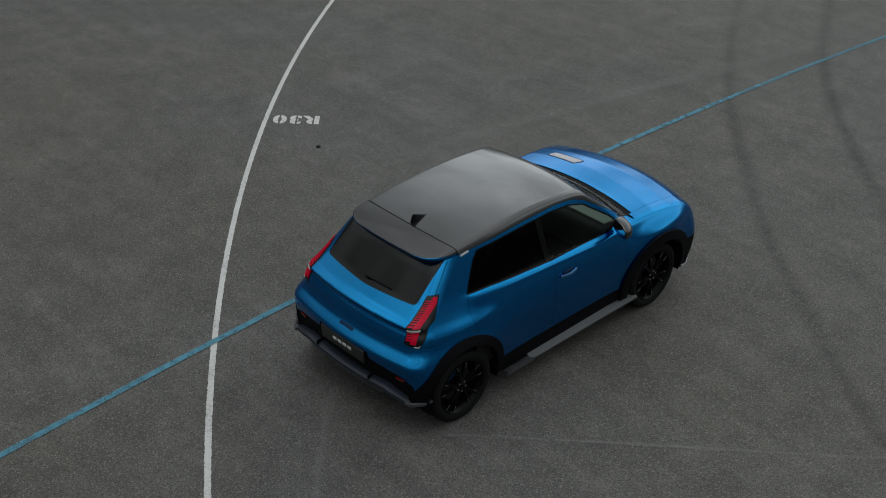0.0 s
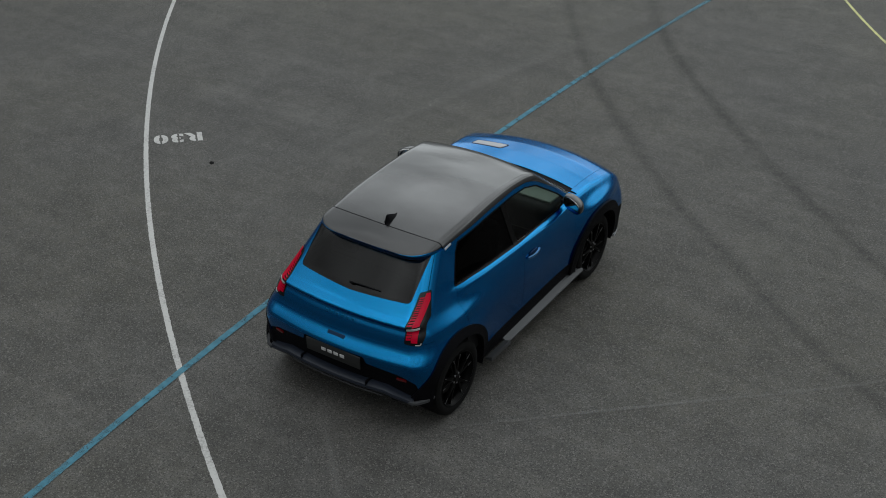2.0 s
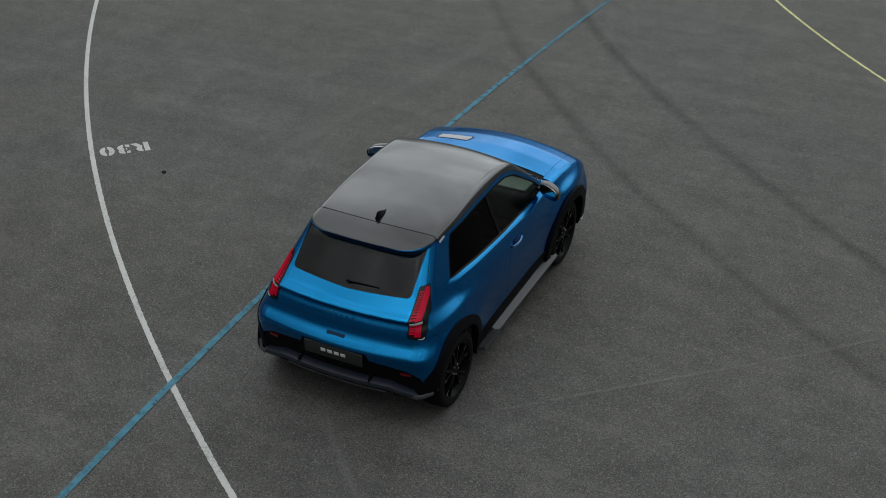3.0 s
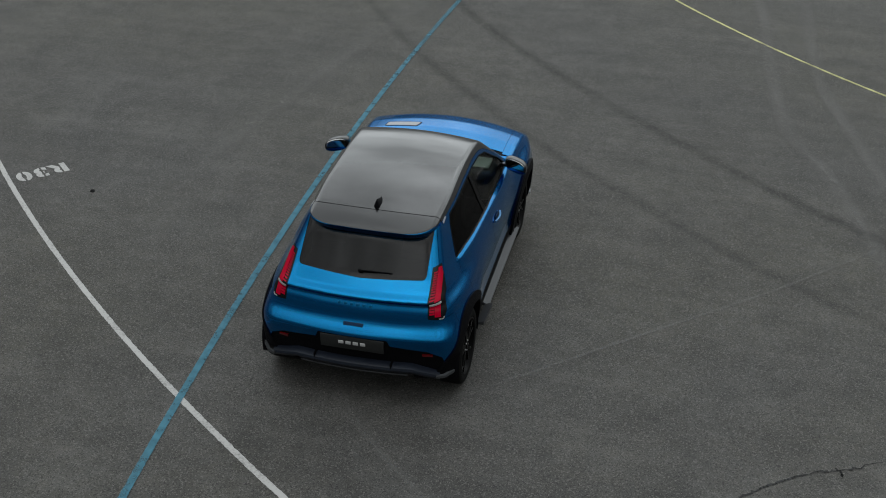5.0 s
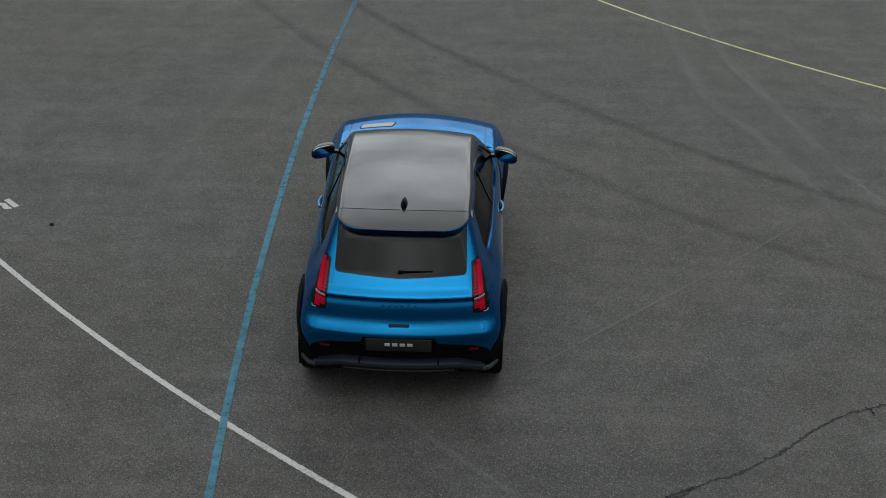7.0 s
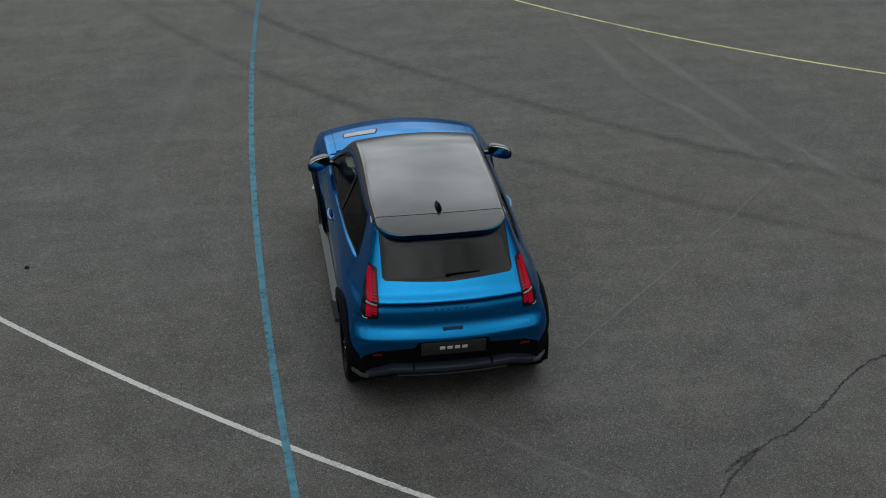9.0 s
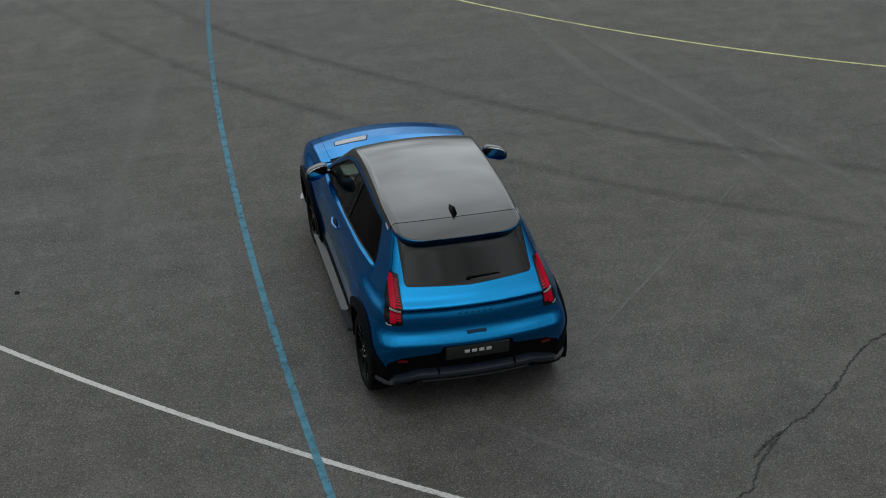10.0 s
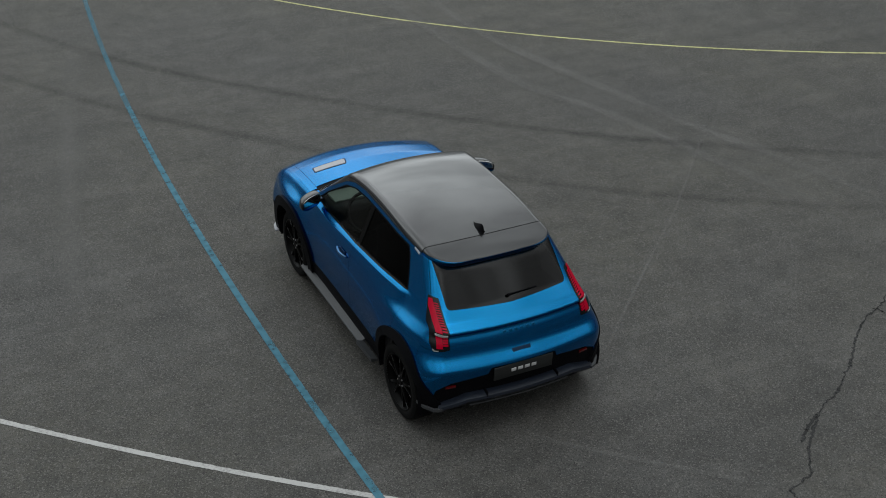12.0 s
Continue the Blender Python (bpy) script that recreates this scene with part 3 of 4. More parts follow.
def cut(mesh, *tests):
    """Keeps of a mesh what lies where every test is positive; each test is a function of x, y, z."""
    v, n, faces = mesh
    faces = [tuple(int(i) for i in f) for f in faces]
    for test in tests:
        g = test(*v.T)
        v, n, g = list(v), list(n), list(g)
        made, kept = {}, []

        def between(i, j):
            key = (min(i, j), max(i, j))
            if key not in made:
                t = g[i] / (g[i] - g[j])
                made[key] = len(v)
                v.append(v[i] + t * (v[j] - v[i]))
                m = n[i] + t * (n[j] - n[i])
                n.append(m / np.linalg.norm(m))
            return made[key]

        for f in faces:
            pos = [g[i] > 0 for i in f]
            if all(pos):
                kept.append(f)
            elif any(pos):
                poly = []
                for a in range(len(f)):
                    i, j = f[a], f[(a + 1) % len(f)]
                    if pos[a]:
                        poly.append(i)
                    if pos[a] != pos[(a + 1) % len(f)]:
                        poly.append(between(i, j))
                if len(poly) > 2:
                    kept.append(tuple(poly))
        used = sorted({i for f in kept for i in f})
        back = {i: k for k, i in enumerate(used)}
        v, n = np.array([v[i] for i in used]).reshape(-1, 3), np.array([n[i] for i in used]).reshape(-1, 3)
        faces = [tuple(back[i] for i in f) for f in kept]
    return v, n, faces


def panel(name, mesh, mat, parent, label="", depth=0.012, lift=0.0, flip=False):
    """A pressed panel: the cut skin with its edges turned inwards. flip: its mirror image on the other side."""
    v, n, faces = mesh
    faces = [tuple(int(i) for i in f) for f in faces]
    v = v + n * lift
    count, own = {}, {}
    for f in faces:
        for a, b in zip(f, f[1:] + f[:1]):
            count[frozenset((a, b))] = count.get(frozenset((a, b)), 0) + 1
            own[frozenset((a, b))] = (a, b)
    rim = [own[k] for k, c in count.items() if c == 1]
    verts, norms, polys = list(v), list(n), list(faces)
    for a, b in rim:
        e = v[b] - v[a]
        out = np.cross(e, n[a])
        ln = np.linalg.norm(out)
        if ln < 1e-9:
            continue
        out = out / ln
        k = len(verts)
        verts += [v[a], v[b], v[b] - n[b] * depth, v[a] - n[a] * depth]
        norms += [out] * 4
        polys.append((k + 1, k, k + 3, k + 2))
    verts, norms = np.array(verts), np.array(norms)
    if flip:
        verts, norms = verts * (-1, 1, 1), norms * (-1, 1, 1)
        polys = [f[::-1] for f in polys]
    return mesh_object(name, verts, polys, mat, parent, label, norms, smooth=True)


SKIN = net(skin, (-1.0, -1.95, 0.15), (1.0, 2.2, 1.6), 0.016)

car = new("car")
tagged(car, "small bright blue hatchback car with black roof on the asphalt", "car")

# outlines of the openings and shut lines; side view in (y, z), rear view in (x, z)
GAP = 0.0016
WHEEL_R, WHEEL_Y, HUB_Z, FACE_X = 0.335, 1.264, 0.335, 0.866
ARCH = ((-1.245, 0.335, 0.470), (1.275, 0.335, 0.485))
ARCH_IN = 0.395
DAYLIGHT = outline([(-1.10, 1.092), (-0.95, 1.325), (-0.885, 1.385), (-0.41, 1.402), (-0.03, 1.407), (0.22, 1.393), (0.40, 1.345), (0.678, 1.162),
                    (0.79, 1.058), (0.60, 1.036), (-0.12, 1.048), (-0.85, 1.086)])
RAIL = curve([(-1.4, 1.385), (-0.944, 1.405), (-0.396, 1.430), (0.074, 1.438), (0.28, 1.418), (0.42, 1.370), (0.708, 1.190), (0.95, 1.04), (1.2, 0.9)], 0.03)
TAIL_LAMP = outline([(0.676, 1.185), (0.578, 1.170), (0.604, 0.842), (0.728, 0.834), (0.738, 0.90), (0.706, 0.985)])
LOWER_BLACK = outline([(-0.80, 0.20), (-0.79, 0.36), (-0.735, 0.51), (-0.62, 0.568), (-0.45, 0.590), (-0.315, 0.606), (-0.295, 0.665), (0.295, 0.665), (0.315, 0.606),
                       (0.45, 0.590), (0.62, 0.568), (0.735, 0.51), (0.79, 0.36), (0.80, 0.20)])
REAR_GLASS = outline([(-0.513, 1.125), (-0.505, 1.39), (0.505, 1.39), (0.513, 1.125), (0.0, 1.108)], 0.032)


def right(x, y, z):
    return x


def wheel_cut(r):
    return lambda x, y, z: np.minimum(np.hypot(y - ARCH[0][0], z - ARCH[0][1]) - r[0], np.hypot(y - ARCH[1][0], z - ARCH[1][1]) - r[1])


def seam_roof(x, y, z):
    return y - (-1.088 + 0.05 * x * x)


def screen_side(x, y, z):
    return 0.558 + 0.17 * (y - 0.49) / 0.50 - np.abs(x)


def screen_top(x, y, z):
    return y - (0.482 - 0.17 * x * x)


def cowl_line(x, y, z):
    return y - (1.042 - 0.15 * x * x)


def bonnet_rear(x, y, z):
    return y - (1.085 - 0.10 * x * x)


def bonnet_side(x, y, z):
    return 0.684 - 0.04 * np.clip(y - 1.6, 0, 1) - np.abs(x)


def bonnet_front(x, y, z):
    return (1.93 - 0.30 * x * x) - y


def tailgate_side(x, y, z):
    edge = np.interp(z, (0.70, 0.80, 0.87, 1.15, 1.40), (0.60, 0.655, 0.640, 0.628, 0.545))
    return edge - np.abs(x)


def tailgate_low(x, y, z):
    return z - 0.757


def lamp_zone(x, y, z):
    edge = np.interp(z, (0.82, 0.895, 0.985, 1.17), (-1.535, -1.515, -1.470, -1.345))
    return np.minimum(TAIL_LAMP(np.abs(x), z), edge - y)


def bumper_top(x, y, z):
    return np.interp(np.abs(x), (0.0, 0.60, 0.645, 0.80), (0.765, 0.765, 0.842, 0.842)) - z


def bumper_front(x, y, z):
    return -1.52 - y


def sill_zone(x, y, z):
    return 0.395 - z


def side_glass(x, y, z):
    return DAYLIGHT(y, z)


def less(fn, value=GAP):
    return lambda x, y, z: -fn(x, y, z) - value


def more(fn, value=GAP):
    return lambda x, y, z: fn(x, y, z) - value


def either(*fns):
    return lambda x, y, z: np.maximum.reduce([f(x, y, z) for f in fns])


def both(*fns):
    return lambda x, y, z: np.minimum.reduce([f(x, y, z) for f in fns])


def above_rail(x, y, z):
    return z - RAIL(y)


arches = wheel_cut([a[2] for a in ARCH])
RIGHT = cut(SKIN, right)
CROWN = net(skin, (-0.9, -1.5, 1.02), (0.9, 1.3, 1.56), 0.010)
TAIL = cut(SKIN, lambda x, y, z: -1.0 - y)
NOSE = cut(SKIN, lambda x, y, z: y - 0.3, lambda x, y, z: z - 0.5)

# roof, screens and bonnet
in_screen = both(screen_side, screen_top)
roof = panel("roof", cut(CROWN, more(above_rail, 0), more(seam_roof, 0.006), less(cowl_line, 0.0), less(in_screen, 0.010)), ROOF_GLOSS, car, "gloss black roof panel", 0.03)
panel("screen_header", cut(CROWN, less(in_screen, 0.0), lambda x, y, z: 0.012 + in_screen(x, y, z), less(cowl_line, 0.0)), BLACK_PLASTIC, car, "black windscreen surround", 0.01, -0.006)
panel("windscreen", cut(CROWN, more(screen_side, 0.0), more(screen_top, 0.0), less(cowl_line, 0.0)), CLEAR_GLASS, car, "tinted windscreen", 0.004, -0.004)
bonnet = panel("bonnet", cut(NOSE, more(bonnet_rear), more(bonnet_side), more(bonnet_front), lambda x, y, z: z - 0.75), BLUE, car)
panel("cowl", cut(NOSE, more(cowl_line, 0), less(bonnet_rear, 0.0), lambda x, y, z: 0.70 - np.abs(x), lambda x, y, z: z - 0.9), BLACK_PLASTIC, car, "black plastic scuttle under the windscreen", 0.02, -0.006)
panel("nose", cut(SKIN, lambda x, y, z: y - 1.52, less(both(bonnet_front, bonnet_side, lambda x, y, z: z - 0.75)), more(arches), lambda x, y, z: z - 0.57), BLUE, car)
panel("front_bumper", cut(SKIN, lambda x, y, z: y - 1.52, more(arches), lambda x, y, z: 0.567 - z), BLACK_PLASTIC, car, "black plastic lower front bumper")

# tailgate, quarters, bumper
tailgate = panel("tailgate", cut(TAIL, more(tailgate_side, 0.0012), more(tailgate_low, 0.0005), less(lamp_zone, 0.001), less(lambda x, y, z: REAR_GLASS(x, z), -0.002), lambda x, y, z: 1.40 - z), BLUE, car)
panel("rear_window", cut(TAIL, lambda x, y, z: REAR_GLASS(x, z), lambda x, y, z: 1.41 - z), REAR_PANE, tailgate, "dark tinted rear window", 0.004, -0.003)
panel("rear_bumper", cut(TAIL, more(bumper_front), more(bumper_top), less(lamp_zone, 0.001), less(both(tailgate_side, tailgate_low), 0.0),
                         less(lambda x, y, z: LOWER_BLACK(x, z), 0), more(arches)), BLUE, car)
panel("lower_bumper", cut(TAIL, more(bumper_front, 0), lambda x, y, z: LOWER_BLACK(x, z), lambda x, y, z: z - 0.27), BLACK_PLASTIC, car, "black grained plastic lower rear bumper", 0.02, -0.012)

quarter_front = both(lambda x, y, z: -y - np.interp(z, (0.40, 0.80, 0.90, 0.98, 1.07, 1.10), (1.02, 1.10, 1.112, 1.130, 1.092, 1.10)))
door_rear = less(quarter_front)
front_doors = {}
for flip in (False, True):
    panel("rear_quarter", cut(RIGHT, lambda x, y, z: -0.70 - y, either(more(quarter_front), lambda x, y, z: z - 1.09), lambda x, y, z: z - 0.36, less(above_rail, 0.0),
                              less(both(tailgate_side, tailgate_low, lambda x, y, z: -1.05 - y)), less(lamp_zone, 0.001), less(both(bumper_front, bumper_top)), less(bumper_front, -0.9),
                              more(arches), less(side_glass, 0.0), either(lambda x, y, z: 1.40 - z, lambda x, y, z: y + 1.09), lambda x, y, z: z - np.where(y < -1.52, 0.842, 0.0)),
          BLUE, car, flip=flip)
    panel("roof_rail", cut(RIGHT, less(above_rail, 0.002), less(side_glass, 0.0), lambda x, y, z: z - 1.121, lambda x, y, z: y + 0.701,
                           lambda x, y, z: DAYLIGHT(y, z) + 0.06,
                           lambda x, y, z: 0.92 - y), BLUE, car, flip=flip)
    front = panel("front_door", cut(RIGHT, lambda x, y, z: y + 0.145 - GAP, lambda x, y, z: 0.80 - y - 0.10 * np.clip(0.75 - z, 0, 1), more(arches), lambda x, y, z: z - 0.40,
                                    less(side_glass, 0.0), lambda x, y, z: 1.12 - z, less(above_rail, 0.002)), BLUE, car, flip=flip)
    front_doors[-1 if flip else 1] = front
    rear = panel("rear_door", cut(RIGHT, lambda x, y, z: -0.145 - GAP - y, door_rear, more(arches), lambda x, y, z: z - 0.40, less(side_glass, 0.0), lambda x, y, z: 1.12 - z), BLUE, car, flip=flip)
    panel("front_wing", cut(RIGHT, lambda x, y, z: y - 0.80 + 0.10 * np.clip(0.75 - z, 0, 1) - GAP, lambda x, y, z: 1.52 - y, more(arches), lambda x, y, z: z - 0.38, less(bonnet_side),
                            either(less(above_rail, 0.0), lambda x, y, z: y - 1.0), either(lambda x, y, z: 1.06 - z, lambda x, y, z: y - 1.05)), BLUE, car, flip=flip)
    panel("window_glass", cut(RIGHT, lambda x, y, z: DAYLIGHT(y, z) - 0.001, lambda x, y, z: y + 0.15), CLEAR_GLASS, front, "tinted side window", 0.004, -0.006, flip)
    panel("window_glass", cut(RIGHT, lambda x, y, z: DAYLIGHT(y, z) - 0.001, lambda x, y, z: -0.19 - y), DARK_GLASS, rear, "dark privacy side window", 0.004, -0.006, flip)
    panel("door_pillar", cut(RIGHT, lambda x, y, z: DAYLIGHT(y, z) - 0.001, lambda x, y, z: -0.138 - y, lambda x, y, z: y + 0.202), PILLAR, car, "gloss black door pillar", 0.01, 0.0, flip)
    # rubber seal and bright belt strip under the glass
    panel("window_seal", cut(RIGHT, lambda x, y, z: DAYLIGHT(y, z) - 0.0005, lambda x, y, z: 0.011 - DAYLIGHT(y, z)), PILLAR, car, "black rubber window seal", 0.01, 0.002, flip)
    panel("sill", cut(RIGHT, sill_zone, more(arches), lambda x, y, z: 1.0 - np.abs(y), lambda x, y, z: z - 0.21), BLACK_PLASTIC, car, "black plastic sill moulding", 0.02, 0.0, flip)
    for k, (ay, az, ar) in enumerate(ARCH):
        ring = lambda x, y, z: np.hypot(y - ay, z - az)
        panel("wheel_arch", cut(RIGHT, lambda x, y, z: ring(x, y, z) - ARCH_IN, lambda x, y, z: ar + 0.004 - ring(x, y, z), lambda x, y, z: z - 0.26, lambda x, y, z: x - 0.5), BLACK_PLASTIC, car,
              "black plastic wheel arch trim", 0.05, (0.012, 0.024)[k], flip)

    # tail lamp: dark housing, a solid red bar with a comb of slats on its inner side, a clear bar, two lower red blocks
    lamp = panel("tail_lamp", cut(RIGHT, lamp_zone), LAMP_BLACK, car, "red tail lamp in a black housing", 0.03, 0.001, flip)
    LAMP = cut(RIGHT, more(lamp_zone, 0.013))
    band = lambda mid, half: (lambda x, y, z: z - mid(x) + half, lambda x, y, z: mid(x) + half - z)
    bar_z = lambda x: 0.962 + 0.10 * (x - 0.63)
    inner = lambda z: np.interp(z, (0.85, 0.97, 1.16), (0.620, 0.608, 0.592))
    outer = lambda z: np.interp(z, (0.85, 0.97, 1.16), (0.702, 0.682, 0.645))
    split = lambda x, y, z: x - (inner(z) + 0.47 * (outer(z) - inner(z)))
    inside = lambda x, y, z: outer(z) - x
    panel("red_lens", cut(LAMP, split, inside, lambda x, y, z: z - bar_z(x) - 0.014), RED, lamp, "solid red lens bar", 0.008, 0.009, flip)
    for k in range(12):
        zc = 0.990 + 0.0136 * k
        panel("red_slat", cut(LAMP, less(split, 0.001), *band(lambda x: zc + 0.1 * (x - 0.63), 0.0036)), RED, lamp, "", 0.008, 0.009, flip)
    panel("clear_bar", cut(LAMP, *band(bar_z, 0.0065), lambda x, y, z: outer(z) + 0.004 - x), WHITE_LENS, lamp, "clear lamp bar", 0.008, 0.011, flip)
    panel("red_lens", cut(LAMP, split, inside, lambda x, y, z: bar_z(x) - 0.014 - z, lambda x, y, z: z - 0.862), RED, lamp, "lower red lens", 0.008, 0.009, flip)
    for k in range(4):
        zc = 0.886 + 0.0185 * k
        panel("red_slat", cut(LAMP, less(split, 0.002), *band(lambda x: zc + 0.1 * (x - 0.63), 0.0072)), RED, lamp, "", 0.008, 0.009, flip)
    panel("clear_bar", cut(RIGHT, more(lamp_zone, 0.004), lambda x, y, z: 0.010 - lamp_zone(x, y, z), lambda x, y, z: 0.856 - z, lambda x, y, z: 0.740 - x, lambda x, y, z: x - 0.69), WHITE_LENS, lamp, "", 0.006, 0.006, flip)

    # red reflector and dark lamp pocket in the lower bumper
    panel("reflector", cut(RIGHT, lambda x, y, z: 0.042 - np.abs(x - 0.62), *band(lambda x: 0.522, 0.010), lambda x, y, z: -1.4 - y), DARK_RED, car, "dark red rear reflector", 0.015, 0.002, flip)

# ---- spoiler over the rear window ----
def spoiler_plan(x, y, z):
    under = 0.75 * np.clip(1.41 - 0.04 * x * x - z, 0, 0.1)
    return smax(np.abs(x) - 0.560 + 0.5 * under, -1.368 + 0.10 * x * x + under - y, 0.26)


def spoiler_skin(x, y, z):
    f = smax(spoiler_plan(x, y, z), shell(x, y, z) - 0.002, 0.014)
    return smax(f, 1.338 - z, 0.02)


def spoiler_rim(x, y, z):
    return np.minimum(-0.004 - spoiler_plan(x, y, z), z - RAIL(y))


SPOILER = cut(net(spoiler_skin, (-0.7, -1.5, 1.30), (0.7, -0.95, 1.52), 0.010), less(seam_roof, 0.0055))
panel("spoiler", cut(SPOILER, less(spoiler_rim, 0.0)), BLUE, tailgate, "blue rim of the roof spoiler", 0.01)
panel("spoiler_top", cut(SPOILER, more(spoiler_rim, 0.0005)), BLACK_GLOSS, tailgate, "gloss black spoiler top", 0.01)


def sweep(points, profile, close=False):
    """Pushes a closed profile of (side, up) along a line of points, kept upright."""
    bm = bmesh.new()
    rings = []
    n = len(points)
    for k, p in enumerate(points):
        d = (Vector(points[min(k + 1, n - 1)]) - Vector(points[max(k - 1, 0)]))
        d.z = 0
        d.normalize()
        s = Vector((d.y, -d.x, 0))
        rings.append([bm.verts.new(Vector(p) + s * a + Vector((0, 0, b))) for a, b in profile])
    m = len(profile)
    for k in range(n - 1):
        for j in range(m):
            bm.faces.new((rings[k][j], rings[k][(j + 1) % m], rings[k + 1][(j + 1) % m], rings[k + 1][j]))
    bm.faces.new(rings[0]), bm.faces.new(rings[-1][::-1])
    return bm


def rear_y(x, z):
    return float(REAR(z)) + 0.15 * x * x


# diffuser lip with two small fins and pale end blades
lip = [(x, rear_y(x, 0.42) - 0.035 + 0.16 * max(abs(x) - 0.55, 0), 0.405 - 0.30 * max(abs(x) - 0.50, 0)) for x in np.linspace(-0.72, 0.72, 33)]
part("diffuser", sweep(lip, [(0.030, -0.015), (0.024, 0.006), (-0.01, 0.022), (-0.05, 0.024), (-0.05, -0.05), (0.010, -0.045)]), DIFFUSER, car, "dark grey rear diffuser lip", 25)
low = [(x, rear_y(x, 0.42) - 0.012, 0.325) for x in np.linspace(-0.46, 0.46, 21)]
part("diffuser_strip", sweep(low, [(0.012, -0.006), (0.012, 0.006), (-0.03, 0.006), (-0.03, -0.006)]), GREY_TRIM, car, "thin grey strip under the diffuser")
for sx in (-1, 1):
    part("diffuser_fin", box((0.012, 0.09, 0.07), (sx * 0.328, -1.795, 0.415), 0.004), BLACK_PLASTIC, car, "black diffuser fin")
    blade = [(sx * a, b, c) for a, b, c in ((0.70, -1.765, 0.335), (0.76, -1.735, 0.335), (0.815, -1.66, 0.34), (0.845, -1.56, 0.355))]
    part("corner_blade", sweep(blade, [(0.008, -0.012), (0.008, 0.010), (-0.015, 0.014), (-0.015, -0.012)]), GREY_TRIM, car, "pale grey bumper corner blade")
    # pale tip of the front bumper corner
    tip = [(sx * x, y, 0.272) for x, y in ((0.876, 1.69), (0.870, 1.74), (0.856, 1.79), (0.825, 1.84), (0.78, 1.89))]
    part("front_blade", sweep(tip, [(0.008, -0.008), (0.008, 0.007), (-0.03, 0.007), (-0.03, -0.008)]), PALE, car, "pale front bumper corner blade")
    # side skirt: a long grey board with a short stepped rear piece
    skirt = [(sx * (0.858 + 0.014 * (y + 0.45) / 1.4), y, 0.232 + 0.012 * (y + 0.45) / 1.4) for y in np.linspace(-0.44, 1.0, 17)]
    side = [(-0.055, 0.02), (0.02, -0.012), (0.02, -0.026), (-0.055, -0.02)]
    if sx > 0:
        side = [(-a, b) for a, b in side]
    part("side_skirt", sweep(skirt, [(-a, b) for a, b in side]), GREY_TRIM, car, "satin grey side skirt")
    tailpiece = [(sx * x, y, z) for x, y, z in ((0.858, -0.45, 0.245), (0.850, -0.60, 0.24), (0.838, -0.74, 0.225))]
    part("skirt_end", sweep(tailpiece, [(-a * 0.95, b) for a, b in side]), GREY_TRIM, car, "satin grey rear end of the side skirt")

# number plate and its marks, tailgate handle, emblem marks, wiper, antenna
plate = part("number_plate", box((0.54, 0.012, 0.125), (0, -1.826, 0.592), 0.004, (4, 0, 0)), PLATE, car, "dark number plate with four white marks")
for k in range(4):
    part("plate_mark", box((0.044, 0.006, 0.030), (-0.093 + 0.062 * k, -1.8335, 0.598), 0.002, (4, 0, 0)), LETTER, plate)
# a solid block; the shade of the handle notch is put into its colour
part("tailgate_handle", box((0.175, 0.03, 0.045), (0, -1.772, 0.740), 0.008, (-35, 0, 0)), BLUE_BLACK, tailgate, "tailgate handle block, coloured dark for the recess shade")
for k in range(6):
    x = -0.13 + 0.052 * k
    part("emblem_mark", box((0.028, 0.006, 0.022), (x, rear_y(x, 0.910) + 0.0005, 0.910), 0.002, (-27, 0, 0)), EMBLEM, tailgate)
wiper = part("rear_wiper", box((0.27, 0.012, 0.010), (0.13, -1.536, 1.128), 0.003, (0, 3, 7)), BLACK_PLASTIC, tailgate, "black rear wiper")
part("wiper_hub", box((0.036, 0.022, 0.022), (-0.004, -1.549, 1.129), 0.007, (45, 0, 0)), BLACK_PLASTIC, wiper)


def fin():
    bm = bmesh.new()
    rings = []
    for f in np.linspace(0, 1, 13):
        y = -0.885 - 0.175 * f
        h = 0.088 * f if f < 0.9 else 0.088 * (0.9 - (f - 0.9) * 8)
        w = 0.027 * math.sin(math.pi * min(f * 0.72 + 0.06, 1)) + 0.006
        base = float(TOP(y)) - 0.004
        rings.append([bm.verts.new((w * a, y - b * 0.012, base + max(h, 0.006) * b)) for a, b in ((-1, 0), (-0.7, 0.25), (-0.25, 0.8), (0, 1), (0.25, 0.8), (0.7, 0.25), (1, 0))])
    for p, q in zip(rings, rings[1:]):
        for j in range(6):
            bm.faces.new((p[j], p[j + 1], q[j + 1], q[j]))
    bm.faces.new(rings[0]), bm.faces.new(rings[-1][::-1])
    return bm


part("antenna", fin(), BLACK_PLASTIC, roof, "black shark-fin antenna", 50)

# charging flap insert and its frame on the bonnet
FLAP = outline([(-0.575, 1.325), (-0.565, 1.405), (-0.245, 1.428), (-0.270, 1.335)], 0.006)
panel("bonnet_insert", cut(NOSE, lambda x, y, z: FLAP(x, y), lambda x, y, z: z - 0.9), PALE, bonnet, "pale grey insert in the bonnet", 0.006, 0.004)
panel("insert_frame", cut(NOSE, lambda x, y, z: FLAP(x, y) + 0.012, lambda x, y, z: -0.002 - FLAP(x, y), lambda x, y, z: z - 0.9), BLUE_BLACK, bonnet, "", 0.006, 0.002)


